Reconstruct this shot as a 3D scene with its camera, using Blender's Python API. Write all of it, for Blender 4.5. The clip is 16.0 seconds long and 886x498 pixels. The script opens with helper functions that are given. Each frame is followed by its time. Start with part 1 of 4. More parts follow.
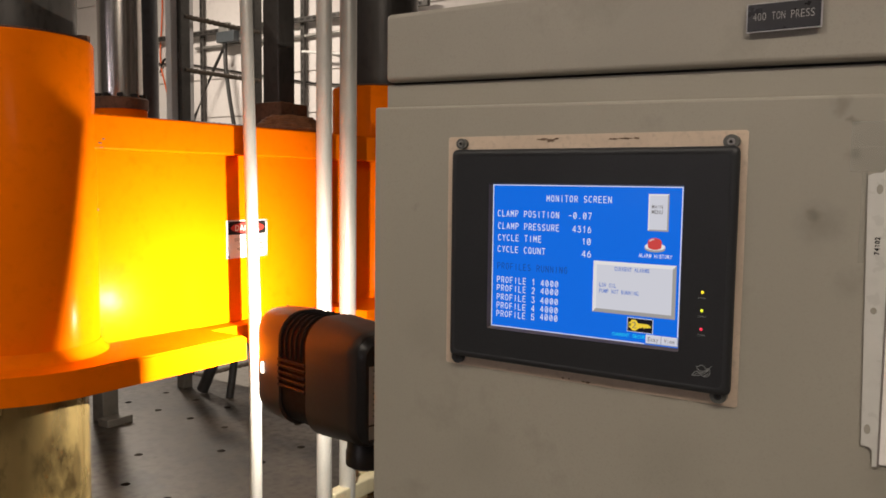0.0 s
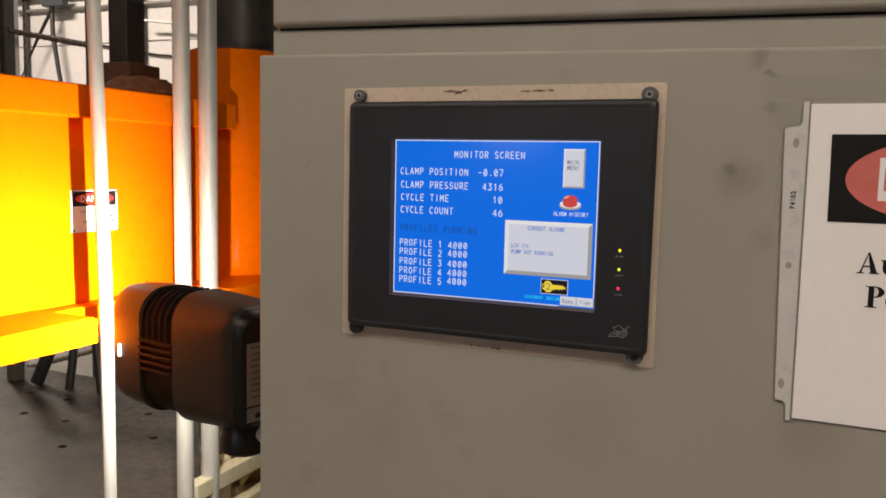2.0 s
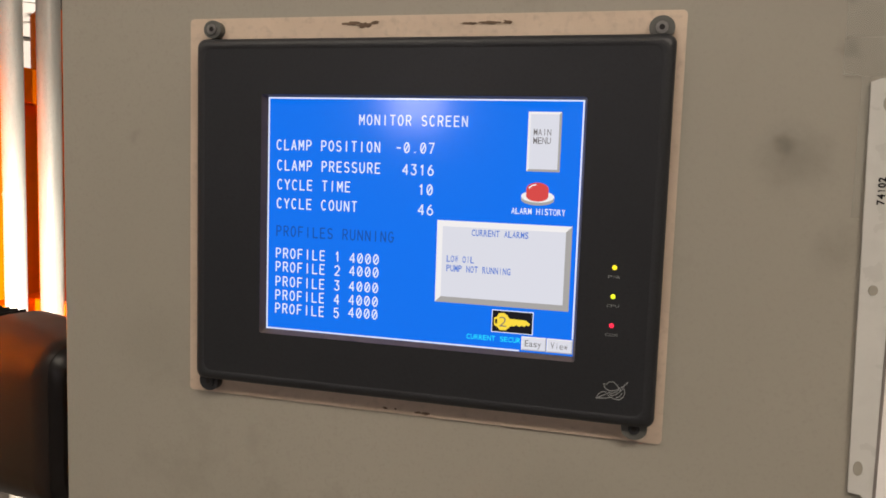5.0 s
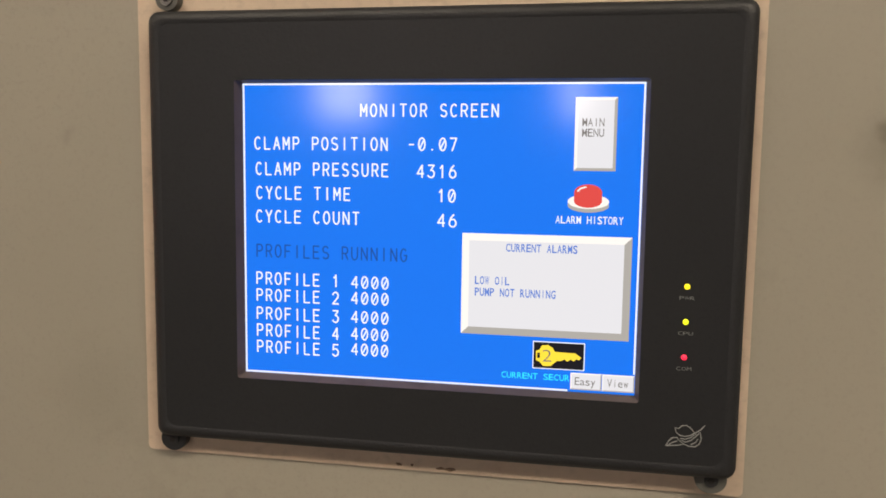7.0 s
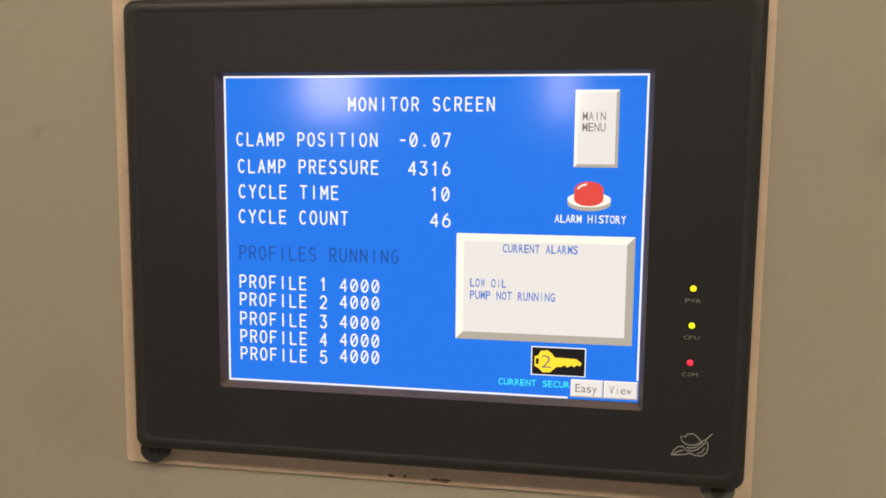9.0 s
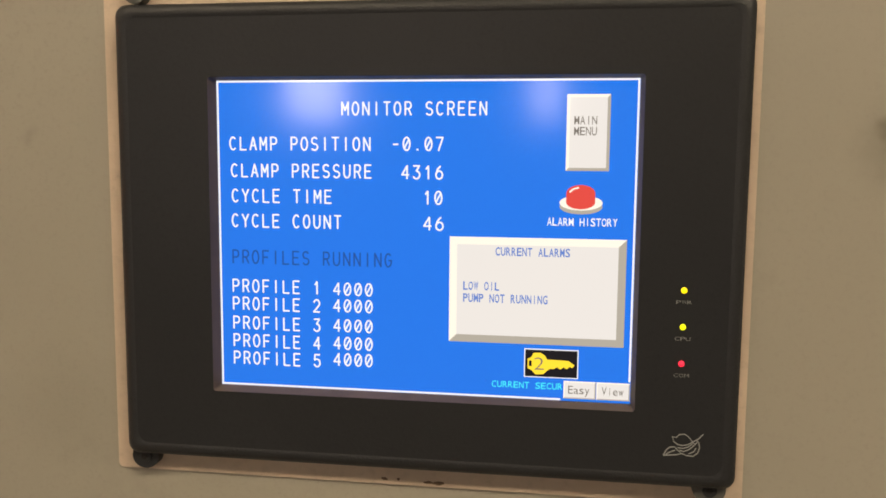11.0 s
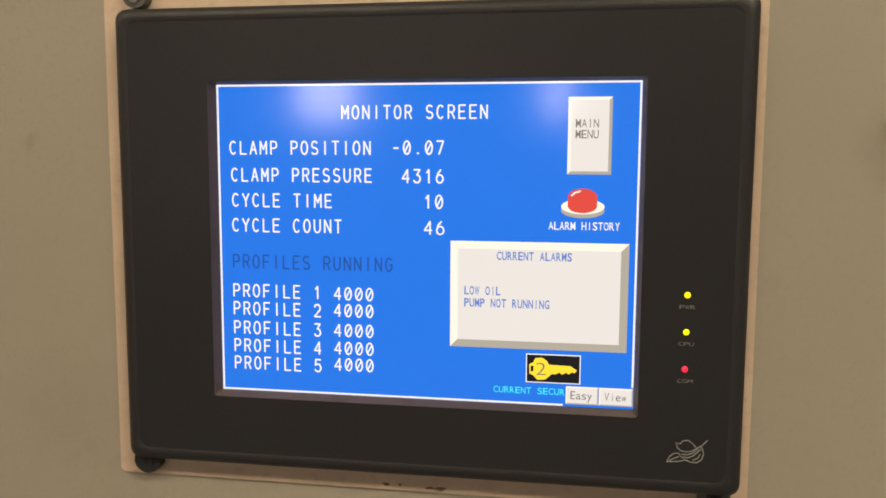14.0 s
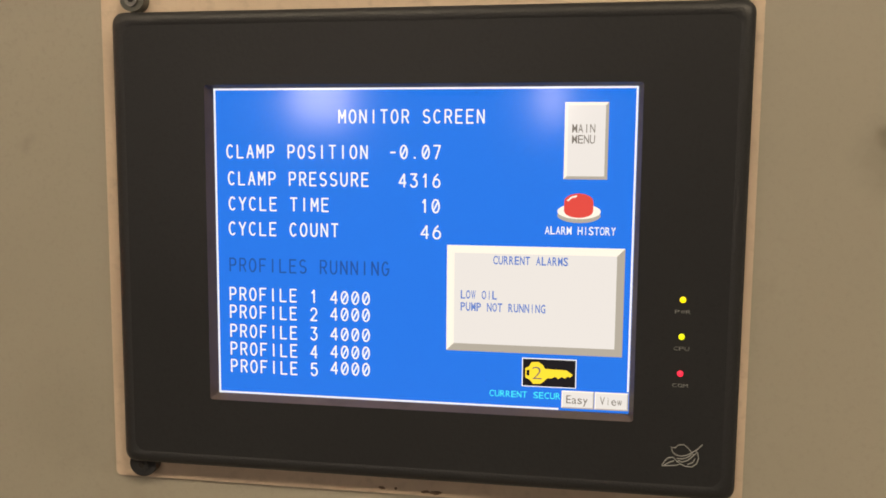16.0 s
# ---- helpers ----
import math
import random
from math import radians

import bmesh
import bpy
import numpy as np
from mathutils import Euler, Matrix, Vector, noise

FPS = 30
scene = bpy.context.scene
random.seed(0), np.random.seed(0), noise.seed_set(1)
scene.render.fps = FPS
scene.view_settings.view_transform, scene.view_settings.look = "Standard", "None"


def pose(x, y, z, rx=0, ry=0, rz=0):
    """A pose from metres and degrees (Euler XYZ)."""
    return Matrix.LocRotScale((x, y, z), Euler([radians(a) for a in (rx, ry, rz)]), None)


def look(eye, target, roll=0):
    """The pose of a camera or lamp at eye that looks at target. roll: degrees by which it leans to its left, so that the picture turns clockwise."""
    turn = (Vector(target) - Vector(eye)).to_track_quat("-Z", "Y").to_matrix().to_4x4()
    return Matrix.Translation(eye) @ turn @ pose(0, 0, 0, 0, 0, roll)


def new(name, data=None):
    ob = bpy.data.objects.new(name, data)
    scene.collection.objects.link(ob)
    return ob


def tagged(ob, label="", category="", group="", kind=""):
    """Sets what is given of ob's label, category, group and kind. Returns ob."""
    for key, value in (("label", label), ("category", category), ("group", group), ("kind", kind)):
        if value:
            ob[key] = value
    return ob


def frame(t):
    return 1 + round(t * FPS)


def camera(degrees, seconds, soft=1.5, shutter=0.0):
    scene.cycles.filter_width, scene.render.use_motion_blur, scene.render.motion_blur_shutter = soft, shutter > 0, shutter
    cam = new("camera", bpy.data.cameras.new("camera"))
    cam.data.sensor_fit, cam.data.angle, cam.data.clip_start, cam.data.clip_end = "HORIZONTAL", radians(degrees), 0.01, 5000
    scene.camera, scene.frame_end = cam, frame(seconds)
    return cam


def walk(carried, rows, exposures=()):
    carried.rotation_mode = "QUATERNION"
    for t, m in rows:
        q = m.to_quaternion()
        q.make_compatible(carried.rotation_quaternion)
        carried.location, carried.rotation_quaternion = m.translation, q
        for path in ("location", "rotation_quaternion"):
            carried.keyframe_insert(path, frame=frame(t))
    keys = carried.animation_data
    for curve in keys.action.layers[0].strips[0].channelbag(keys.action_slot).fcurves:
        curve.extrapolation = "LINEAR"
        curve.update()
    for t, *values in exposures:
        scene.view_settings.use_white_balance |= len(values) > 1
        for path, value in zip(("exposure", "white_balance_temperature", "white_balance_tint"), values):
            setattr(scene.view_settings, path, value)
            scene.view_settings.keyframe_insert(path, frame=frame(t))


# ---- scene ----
cam = camera(58.0, 16.0, soft=1.7)
PATH = [
    (0, (0.34, -0.778, 1.481), (-0.757, 0.886, 1.315), 0.7),
    (0.5, (0.337, -0.777, 1.476), (-0.736, 0.903, 1.312), 1.0),
    (1, (0.32, -0.766, 1.468), (-0.665, 0.967, 1.3), 1.3),
    (1.5, (0.287, -0.756, 1.464), (-0.58, 1.036, 1.27), 1.1),
    (2, (0.261, -0.751, 1.452), (-0.502, 1.087, 1.249), 1.3),
    (2.5, (0.241, -0.737, 1.446), (-0.433, 1.134, 1.229), 1.4),
    (3, (0.232, -0.717, 1.439), (-0.361, 1.181, 1.229), 1.8),
    (3.5, (0.215, -0.672, 1.43), (-0.354, 1.233, 1.221), 1.7),
    (4, (0.2, -0.59, 1.431), (-0.389, 1.309, 1.219), 1.7),
    (4.2, (0.195, -0.565, 1.433), (-0.398, 1.334, 1.224), 1.9),
    (6.3, (0.091, -0.435, 1.437), (-0.29, 1.518, 1.237), 0.9),
    (6.5, (0.088, -0.426, 1.44), (-0.288, 1.526, 1.223), 0.7),
    (7, (0.079, -0.413, 1.437), (-0.272, 1.545, 1.229), 0.8),
    (7.5, (0.074, -0.398, 1.436), (-0.263, 1.562, 1.221), 0.7),
    (8, (0.074, -0.394, 1.436), (-0.248, 1.569, 1.224), 0.6),
    (8.5, (0.071, -0.394, 1.435), (-0.242, 1.57, 1.226), 0.7),
    (9, (0.072, -0.393, 1.437), (-0.246, 1.57, 1.221), 0.6),
    (9.2, (0.067, -0.395, 1.434), (-0.222, 1.575, 1.234), 0.75),
    (11.3, (0.069, -0.396, 1.438), (-0.212, 1.574, 1.232), 0.5),
    (11.5, (0.074, -0.393, 1.439), (-0.237, 1.572, 1.233), 0.4),
    (12, (0.073, -0.394, 1.44), (-0.24, 1.57, 1.226), 0.3),
    (12.5, (0.073, -0.395, 1.439), (-0.237, 1.57, 1.233), 0.3),
    (13, (0.074, -0.391, 1.437), (-0.236, 1.574, 1.24), 0.3),
    (13.5, (0.074, -0.39, 1.438), (-0.242, 1.574, 1.228), 0.2),
    (14, (0.073, -0.392, 1.439), (-0.236, 1.573, 1.232), 0.3),
    (14.5, (0.074, -0.392, 1.439), (-0.235, 1.573, 1.234), 0.4),
    (15, (0.072, -0.394, 1.438), (-0.235, 1.572, 1.238), 0.4),
    (15.5, (0.071, -0.394, 1.44), (-0.227, 1.574, 1.239), 0.5),
    (16, (0.072, -0.393, 1.44), (-0.223, 1.575, 1.239), 0.5),
]
# exposure of the hand-held camera, which opens up as it closes in on the dark panel
EXPOSURES = [(0.0, -0.04, 6550, 11), (3.5, 0.02, 6450, 11), (4.2, 0.10, 6500, 11), (6.3, 0.42, 6700, 10), (9.0, 0.46, 7700, 8), (16.0, 0.44, 7900, 8)]
walk(cam, [(t, look(eye, target, roll)) for t, eye, target, roll in PATH], EXPOSURES)

# ---------------------------------------------------------------- light
world = bpy.data.worlds.new("hall_air")
world.use_nodes = True
world.node_tree.nodes["Background"].inputs[0].default_value = (0.9, 0.95, 1.0, 1)
world.node_tree.nodes["Background"].inputs[1].default_value = 0.02
scene.world = world


def area_lamp(name, eye, target, sx, sy, watts, colour):
    data = bpy.data.lights.new(name, "AREA")
    data.shape, data.size, data.size_y, data.energy, data.color = "RECTANGLE", sx, sy, watts, colour
    ob = new(name, data)
    ob.matrix_world = look(eye, target)
    return ob


WARM = (1.0, 0.88, 0.74)
# middle x, y, height and power of each unseen, added hanging light
CEILING_LIGHTS = [(-0.8, -1.55, 3.15, 17), (1.5, -1.55, 3.15, 43), (-7.0, 3.9, 4.6, 240), (-1.6, 4.6, 4.6, 70), (-7.0, -2.0, 4.6, 80)]
for cx, cy, cz, watts in CEILING_LIGHTS:
    area_lamp("unseen_ceiling_lamp", (cx, cy, cz - 0.05), (cx, cy, 0), 1.2, 0.4, watts, WARM)
FLOOD = area_lamp("flood_lamp", (-0.740, 0.4070, 1.180), (-1.10, 0.34, 1.13), 0.005, 0.005, 17.0, (1.0, 0.93, 0.80))


# ---------------------------------------------------------------- materials
def mat(name, base, rough=0.5, metal=0.0, vary=0.12, scale=6.0, fine=60.0, bump=0.02, dark=None, dark_at=0.62, dark_scale=2.2,
        stretch=(1, 1, 1), emit=None, emit_strength=0.0, coat=0.0, specular=0.5, alpha=1.0, per_object=0.0, rough_vary=0.12):
    m = bpy.data.materials.new(name)
    m.use_nodes = True
    nt = m.node_tree
    N, L = nt.nodes, nt.links
    b = N["Principled BSDF"]
    b.inputs["Metallic"].default_value = metal
    b.inputs["Specular IOR Level"].default_value = specular
    b.inputs["Coat Weight"].default_value = coat
    b.inputs["Alpha"].default_value = alpha
    tc = N.new("ShaderNodeTexCoord")
    mp = N.new("ShaderNodeMapping")
    mp.inputs["Scale"].default_value = stretch
    L.new(tc.outputs["Object"], mp.inputs[0])

    def noise_node(s, detail=4.0, r=0.55):
        n = N.new("ShaderNodeTexNoise")
        n.inputs["Scale"].default_value, n.inputs["Detail"].default_value, n.inputs["Roughness"].default_value = s, detail, r
        L.new(mp.outputs[0], n.inputs["Vector"])
        return n

    def mix(a, c, fac, mode="MIX"):
        x = N.new("ShaderNodeMix")
        x.data_type, x.blend_type = "RGBA", mode
        for key, value in ((0, fac), (6, a), (7, c)):
            if hasattr(value, "links"):
                L.new(value, x.inputs[key])
            else:
                x.inputs[key].default_value = value
        return x.outputs[2]

    def ramp(v, lo, hi):
        r = N.new("ShaderNodeMapRange")
        r.inputs[1].default_value, r.inputs[2].default_value = lo, hi
        L.new(v, r.inputs[0])
        return r.outputs[0]

    big, small = noise_node(scale), noise_node(fine, 3.0)
    light = tuple(min(1, c * (1 + vary)) for c in base) + (1,)
    deep = tuple(c * (1 - vary) for c in base) + (1,)
    col = mix(deep, light, ramp(big.outputs["Fac"], 0.3, 0.7))
    col = mix(col, tuple(c * (1 - 1.4 * vary) for c in base) + (1,), ramp(small.outputs["Fac"], 0.52, 0.75))
    if dark:
        spots = noise_node(dark_scale, 6.0, 0.65)
        col = mix(col, tuple(dark) + (1,), ramp(spots.outputs["Fac"], dark_at, dark_at + 0.12))
    if per_object:
        info = N.new("ShaderNodeObjectInfo")
        col = mix(col, tuple(c * (1 - per_object) for c in base) + (1,), info.outputs["Random"])
    L.new(col, b.inputs["Base Color"])
    r = N.new("ShaderNodeMapRange")
    r.inputs[3].default_value, r.inputs[4].default_value = max(0.02, rough - rough_vary), min(1, rough + rough_vary)
    L.new(small.outputs["Fac"], r.inputs[0])
    L.new(r.outputs[0], b.inputs["Roughness"])
    if bump:
        bp = N.new("ShaderNodeBump")
        bp.inputs["Strength"].default_value, bp.inputs["Distance"].default_value = min(1, bump * 10), 0.0015
        L.new(small.outputs["Fac"], bp.inputs["Height"])
        L.new(bp.outputs[0], b.inputs["Normal"])
    if emit:
        b.inputs["Emission Color"].default_value = tuple(emit) + (1,)
        b.inputs["Emission Strength"].default_value = emit_strength
    return m


def lit(name, colour, strength):
    """A lit patch of the display behind its matt plastic film."""
    return mat(name, (0.01, 0.01, 0.012), 0.12, vary=0.0, bump=0, emit=colour, emit_strength=strength, specular=0.28, rough_vary=0.01)


M_DOOR = mat("grey_enclosure_paint", (0.340, 0.315, 0.262), 0.46, vary=0.05, scale=3.0, fine=420, bump=0.005, dark=(0.285, 0.262, 0.215), dark_at=0.56, dark_scale=6)
M_DOOR_MARKED = mat("grey_door_paint", (0.340, 0.315, 0.262), 0.46, vary=0.05, scale=3.0, fine=420, bump=0.005, dark=(0.285, 0.262, 0.215), dark_at=0.56, dark_scale=6)


def hand_marks(m, marks, colour):
    """Soft greasy marks, each with a middle (x, y, z), a radius and a strength."""
    N, L = m.node_tree.nodes, m.node_tree.links
    target = N["Principled BSDF"].inputs["Base Color"]
    col = target.links[0].from_socket
    tc = N.new("ShaderNodeTexCoord")
    wob = N.new("ShaderNodeTexNoise")
    wob.inputs["Scale"].default_value = 55.0
    L.new(tc.outputs["Object"], wob.inputs["Vector"])
    shift = N.new("ShaderNodeVectorMath")
    shift.operation = "MULTIPLY_ADD"
    shift.inputs[1].default_value = (0.024, 0.024, 0.024)
    L.new(wob.outputs["Color"], shift.inputs[0])
    L.new(tc.outputs["Object"], shift.inputs[2])
    for x, y, z, r, k in marks:
        d = N.new("ShaderNodeVectorMath")
        d.operation = "DISTANCE"
        d.inputs[1].default_value = (x + 0.012, y + 0.012, z + 0.012)
        L.new(shift.outputs[0], d.inputs[0])
        mr = N.new("ShaderNodeMapRange")
        mr.interpolation_type = "SMOOTHSTEP"
        for i, v in ((1, 0.0), (2, r), (3, k), (4, 0.0)):
            mr.inputs[i].default_value = v
        L.new(d.outputs["Value"], mr.inputs[0])
        mx = N.new("ShaderNodeMix")
        mx.data_type = "RGBA"
        mx.inputs[7].default_value = colour + (1,)
        L.new(mr.outputs[0], mx.inputs[0])
        L.new(col, mx.inputs[6])
        col = mx.outputs[2]
    L.new(col, target)


hand_marks(M_DOOR_MARKED, [(0.2236, 0.008, 1.4559, 0.011, 0.75), (0.226, 0.008, 1.448, 0.030, 0.45), (0.2381, 0.008, 1.5541, 0.013, 0.5), (0.2512, 0.008, 1.5107, 0.010, 0.55),
                          (0.2560, 0.008, 1.395, 0.022, 0.25), (0.2494, 0.008, 1.5386, 0.007, 0.7), (0.30, 0.008, 1.225, 0.05, 0.25), (-0.215, 0.008, 1.452, 0.006, 0.3), (-0.20, 0.008, 1.30, 0.05, 0.15),
                          (0.10, 0.008, 1.20, 0.07, 0.16), (-0.12, 0.008, 1.17, 0.06, 0.14), (0.34, 0.008, 1.56, 0.05, 0.2)], (0.15, 0.135, 0.11))
M_HOOD = mat("grey_hood_paint", (0.330, 0.305, 0.260), 0.48, vary=0.06, scale=4.0, fine=420, bump=0.005, dark=(0.275, 0.255, 0.212), dark_at=0.56, dark_scale=5)
M_TAN = mat("bare_tan_primer", (0.60, 0.48, 0.37), 0.6, vary=0.10, scale=14, fine=180, bump=0.02, dark=(0.36, 0.25, 0.16), dark_at=0.66, dark_scale=16)
M_CHIP = mat("chipped_dark_mark", (0.17, 0.11, 0.07), 0.8, vary=0.3, scale=80, fine=400)
M_SEAMSHADE = mat("dark_seam_shade", (0.012, 0.011, 0.010), 0.8, vary=0.2)
M_BEZEL = mat("charcoal_textured_plastic", (0.0205, 0.0215, 0.0242), 0.44, vary=0.12, scale=9, fine=700, bump=0.02, specular=0.38)
M_BEZEL_IN = mat("charcoal_overlay_film", (0.0205, 0.0216, 0.0242), 0.42, vary=0.10, scale=8, fine=500, bump=0.008, specular=0.3)
M_FRAME = mat("brown_screen_edge", (0.085, 0.062, 0.052), 0.5, vary=0.2)
M_SCREW = mat("zinc_screw", (0.32, 0.31, 0.29), 0.35, 0.9, vary=0.25, scale=90, fine=400)
M_EAR = mat("grey_plastic_ear", (0.10, 0.10, 0.09), 0.55, vary=0.2, scale=60)
M_LOGO = mat("grey_printed_ink", (0.30, 0.31, 0.31), 0.5, vary=0.05)
M_BLUE = lit("display_blue", (0.0, 0.152, 0.80), 0.91)
M_WHITE = lit("display_white", (0.80, 0.85, 1.0), 0.85)
M_NAVY = lit("display_navy", (0.010, 0.060, 0.30), 0.9)
M_BOXF = lit("display_pale_grey", (0.69, 0.70, 0.77), 0.86)
M_BOXD = lit("display_shade_grey", (0.36, 0.35, 0.34), 0.9)
M_BOXL = lit("display_bright_grey", (0.90, 0.88, 0.88), 0.82)
M_INK = lit("display_ink_blue", (0.10, 0.20, 0.60), 0.9)
M_DKINK = lit("display_ink_grey", (0.16, 0.15, 0.15), 0.9)
M_RED = lit("display_red", (0.60, 0.060, 0.055), 0.95)
M_YEL = lit("display_yellow", (0.86, 0.63, 0.05), 0.95)
M_BLK = lit("display_black", (0.006, 0.006, 0.010), 0.9)
M_CYAN = lit("display_cyan", (0.02, 0.72, 0.88), 1.0)
M_LEDY = mat("lit_yellow_led", (0.5, 0.42, 0.02), 0.3, emit=(1.0, 0.80, 0.02), emit_strength=1.0, bump=0)
M_LEDG = mat("lit_lime_led", (0.45, 0.45, 0.02), 0.3, emit=(0.78, 0.86, 0.02), emit_strength=1.0, bump=0)
M_LEDR = mat("lit_red_led", (0.5, 0.02, 0.04), 0.3, emit=(0.90, 0.022, 0.07), emit_strength=1.0, bump=0)
M_PAPER = mat("white_paper", (0.89, 0.85, 0.82), 0.55, vary=0.02, scale=5, fine=120, bump=0.006)
M_PAPERBLK = mat("printed_black", (0.010, 0.009, 0.009), 0.6, vary=0.1, specular=0.2)
M_PAPERRED = mat("printed_faded_red", (0.62, 0.15, 0.125), 0.5, vary=0.05, scale=20)
M_STRIP = mat("milky_plastic_strip", (0.60, 0.59, 0.55), 0.3, vary=0.05, scale=30, coat=0.4)
M_CLEAR = mat("clear_plastic_film", (0.46, 0.45, 0.40), 0.30, vary=0.08, scale=25, fine=60, bump=0.01, alpha=0.22)
M_PLATE = mat("black_engraved_plate", (0.022, 0.021, 0.022), 0.3, vary=0.15, scale=30)
M_ENGR = mat("engraved_grey", (0.38, 0.37, 0.35), 0.5, vary=0.1)
M_ALU = mat("aluminium_edge", (0.45, 0.44, 0.42), 0.35, 0.8, vary=0.1)
M_BROWN = mat("brown_glossy_plastic", (0.028, 0.0205, 0.017), 0.42, specular=0.16, vary=0.02, scale=9, fine=9, bump=0.0)
M_BLACKP = mat("black_plastic", (0.011, 0.009, 0.0085), 0.34, specular=0.28, vary=0.15, scale=12)
M_SILVER = mat("silver_label", (0.27, 0.24, 0.22), 0.45, 0.3, vary=0.1, scale=40)
M_LENS = mat("lamp_lens", (0.8, 0.8, 0.78), 0.3, emit=(1.0, 0.93, 0.80), emit_strength=6.0, bump=0)
M_CONDUIT = mat("galvanised_conduit", (0.55, 0.535, 0.50), 0.38, 0.3, vary=0.12, scale=9, fine=140, bump=0.01, stretch=(6, 6, 1), dark=(0.30, 0.28, 0.25), dark_at=0.66, dark_scale=5)
M_ORANGE = mat("orange_machine_paint", (0.74, 0.140, 0.0008), 0.20, vary=0.06, scale=3, fine=40, bump=0.016, dark=(0.60, 0.095, 0.001), dark_at=0.70, dark_scale=3, specular=0.008, rough_vary=0.08)
M_STEELDK = mat("dark_oily_steel", (0.062, 0.056, 0.052), 0.38, 0.35, vary=0.3, scale=6, fine=70, bump=0.02, stretch=(1, 1, 0.4))
M_CHROME = mat("polished_steel_rod", (0.52, 0.48, 0.45), 0.24, 1.0, vary=0.15, scale=5, fine=60, bump=0.004, stretch=(1, 1, 0.1), rough_vary=0.06)
# Dark blotches in the colour stand for the platen's shade on the column.
M_GUIDE = mat("shaded_guide_metal", (0.42, 0.30, 0.12), 0.24, 0.7, vary=0.40, scale=7, fine=26, bump=0.02, dark=(0.05, 0.030, 0.012), dark_at=0.53, dark_scale=6, stretch=(1, 1, 0.5))
M_RUST = mat("rusty_brown_steel", (0.115, 0.052, 0.027), 0.7, 0.15, vary=0.35, scale=16, fine=90, bump=0.05)
M_ROPE = mat("brown_oily_packing", (0.24, 0.095, 0.04), 0.75, vary=0.3, scale=40, fine=200, bump=0.05)
M_BED = mat("worn_oily_bed_plate", (0.053, 0.040, 0.029), 0.40, 0.0, specular=0.4, vary=0.40, scale=5, fine=34, bump=0.02, dark=(0.013, 0.010, 0.008), dark_at=0.47, dark_scale=4.2, rough_vary=0.22)
M_POST = mat("worn_grey_post", (0.085, 0.075, 0.062), 0.5, 0.1, vary=0.25, scale=9, fine=60, bump=0.02, dark=(0.05, 0.04, 0.03), dark_at=0.58, dark_scale=8)
M_HOLE = mat("dark_hole", (0.012, 0.010, 0.009), 0.8, vary=0.2)
M_CREAM = mat("cream_painted_steel", (0.62, 0.56, 0.38), 0.5, vary=0.12, scale=8, fine=60, dark=(0.20, 0.16, 0.09), dark_at=0.64, dark_scale=9)
M_FLOOR = mat("concrete_floor", (0.21, 0.195, 0.175), 0.6, vary=0.2, scale=1.5, fine=20, bump=0.02, dark=(0.11, 0.10, 0.09), dark_at=0.6, dark_scale=1.6)
M_WALL = mat("white_painted_panel", (0.74, 0.70, 0.68), 0.6, vary=0.05, scale=0.9, fine=14, bump=0.01, dark=(0.58, 0.53, 0.49), dark_at=0.66, dark_scale=1.1)
# Unseen walls are coloured dark so the display mirrors a dim hall.
M_WALLDIM = mat("dim_hall_wall", (0.13, 0.13, 0.13), 0.7, vary=0.08, scale=0.9, fine=14, bump=0.01)
M_CEIL = mat("pale_ceiling", (0.62, 0.61, 0.58), 0.7, vary=0.06, scale=0.8, fine=9)
M_GALV = mat("galvanised_strut", (0.36, 0.35, 0.33), 0.45, 0.6, vary=0.2, scale=9, fine=60)
M_DKSTRUT = mat("dark_steel_strut", (0.07, 0.065, 0.06), 0.5, 0.4, vary=0.25, scale=9, fine=60)
M_PALEPOST = mat("pale_grey_post", (0.74, 0.74, 0.75), 0.5, vary=0.08, scale=5)
M_REBAR = mat("brown_grey_rung", (0.17, 0.14, 0.11), 0.6, 0.3, vary=0.25, scale=30)
M_RUBBER = mat("black_rubber", (0.018, 0.016, 0.015), 0.5, vary=0.2, scale=20)
M_ORCORD = mat("orange_cord", (0.75, 0.12, 0.02), 0.5, vary=0.1)
M_FIXTURE = mat("white_fixture", (0.75, 0.75, 0.73), 0.45, vary=0.04)
M_DIFF = mat("lit_diffuser", (0.8, 0.8, 0.8), 0.5, emit=WARM, emit_strength=5.0, bump=0)
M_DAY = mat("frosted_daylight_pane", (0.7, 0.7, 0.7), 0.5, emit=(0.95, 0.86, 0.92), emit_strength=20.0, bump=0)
M_LABELW = mat("white_label", (0.72, 0.71, 0.68), 0.4, vary=0.04, scale=30)
M_LABELR = mat("red_label_print", (0.55, 0.03, 0.02), 0.4, vary=0.05)


# ---------------------------------------------------------------- builders
def part(name, bm, material, parent=None, label="", smooth=False):
    me = bpy.data.meshes.new(name)
    bmesh.ops.recalc_face_normals(bm, faces=bm.faces[:])
    if smooth:
        for f in bm.faces:
            f.smooth = True
    bm.to_mesh(me)
    bm.free()
    me.materials.append(material)
    if smooth:
        me.set_sharp_from_angle(angle=radians(40))
    ob = new(name, me)
    if parent is not None:
        ob.parent = parent
    if label:
        tagged(ob, label)
    return ob


def thing(name, label, category, group="", kind=""):
    return tagged(new(name), label, category, group, kind)


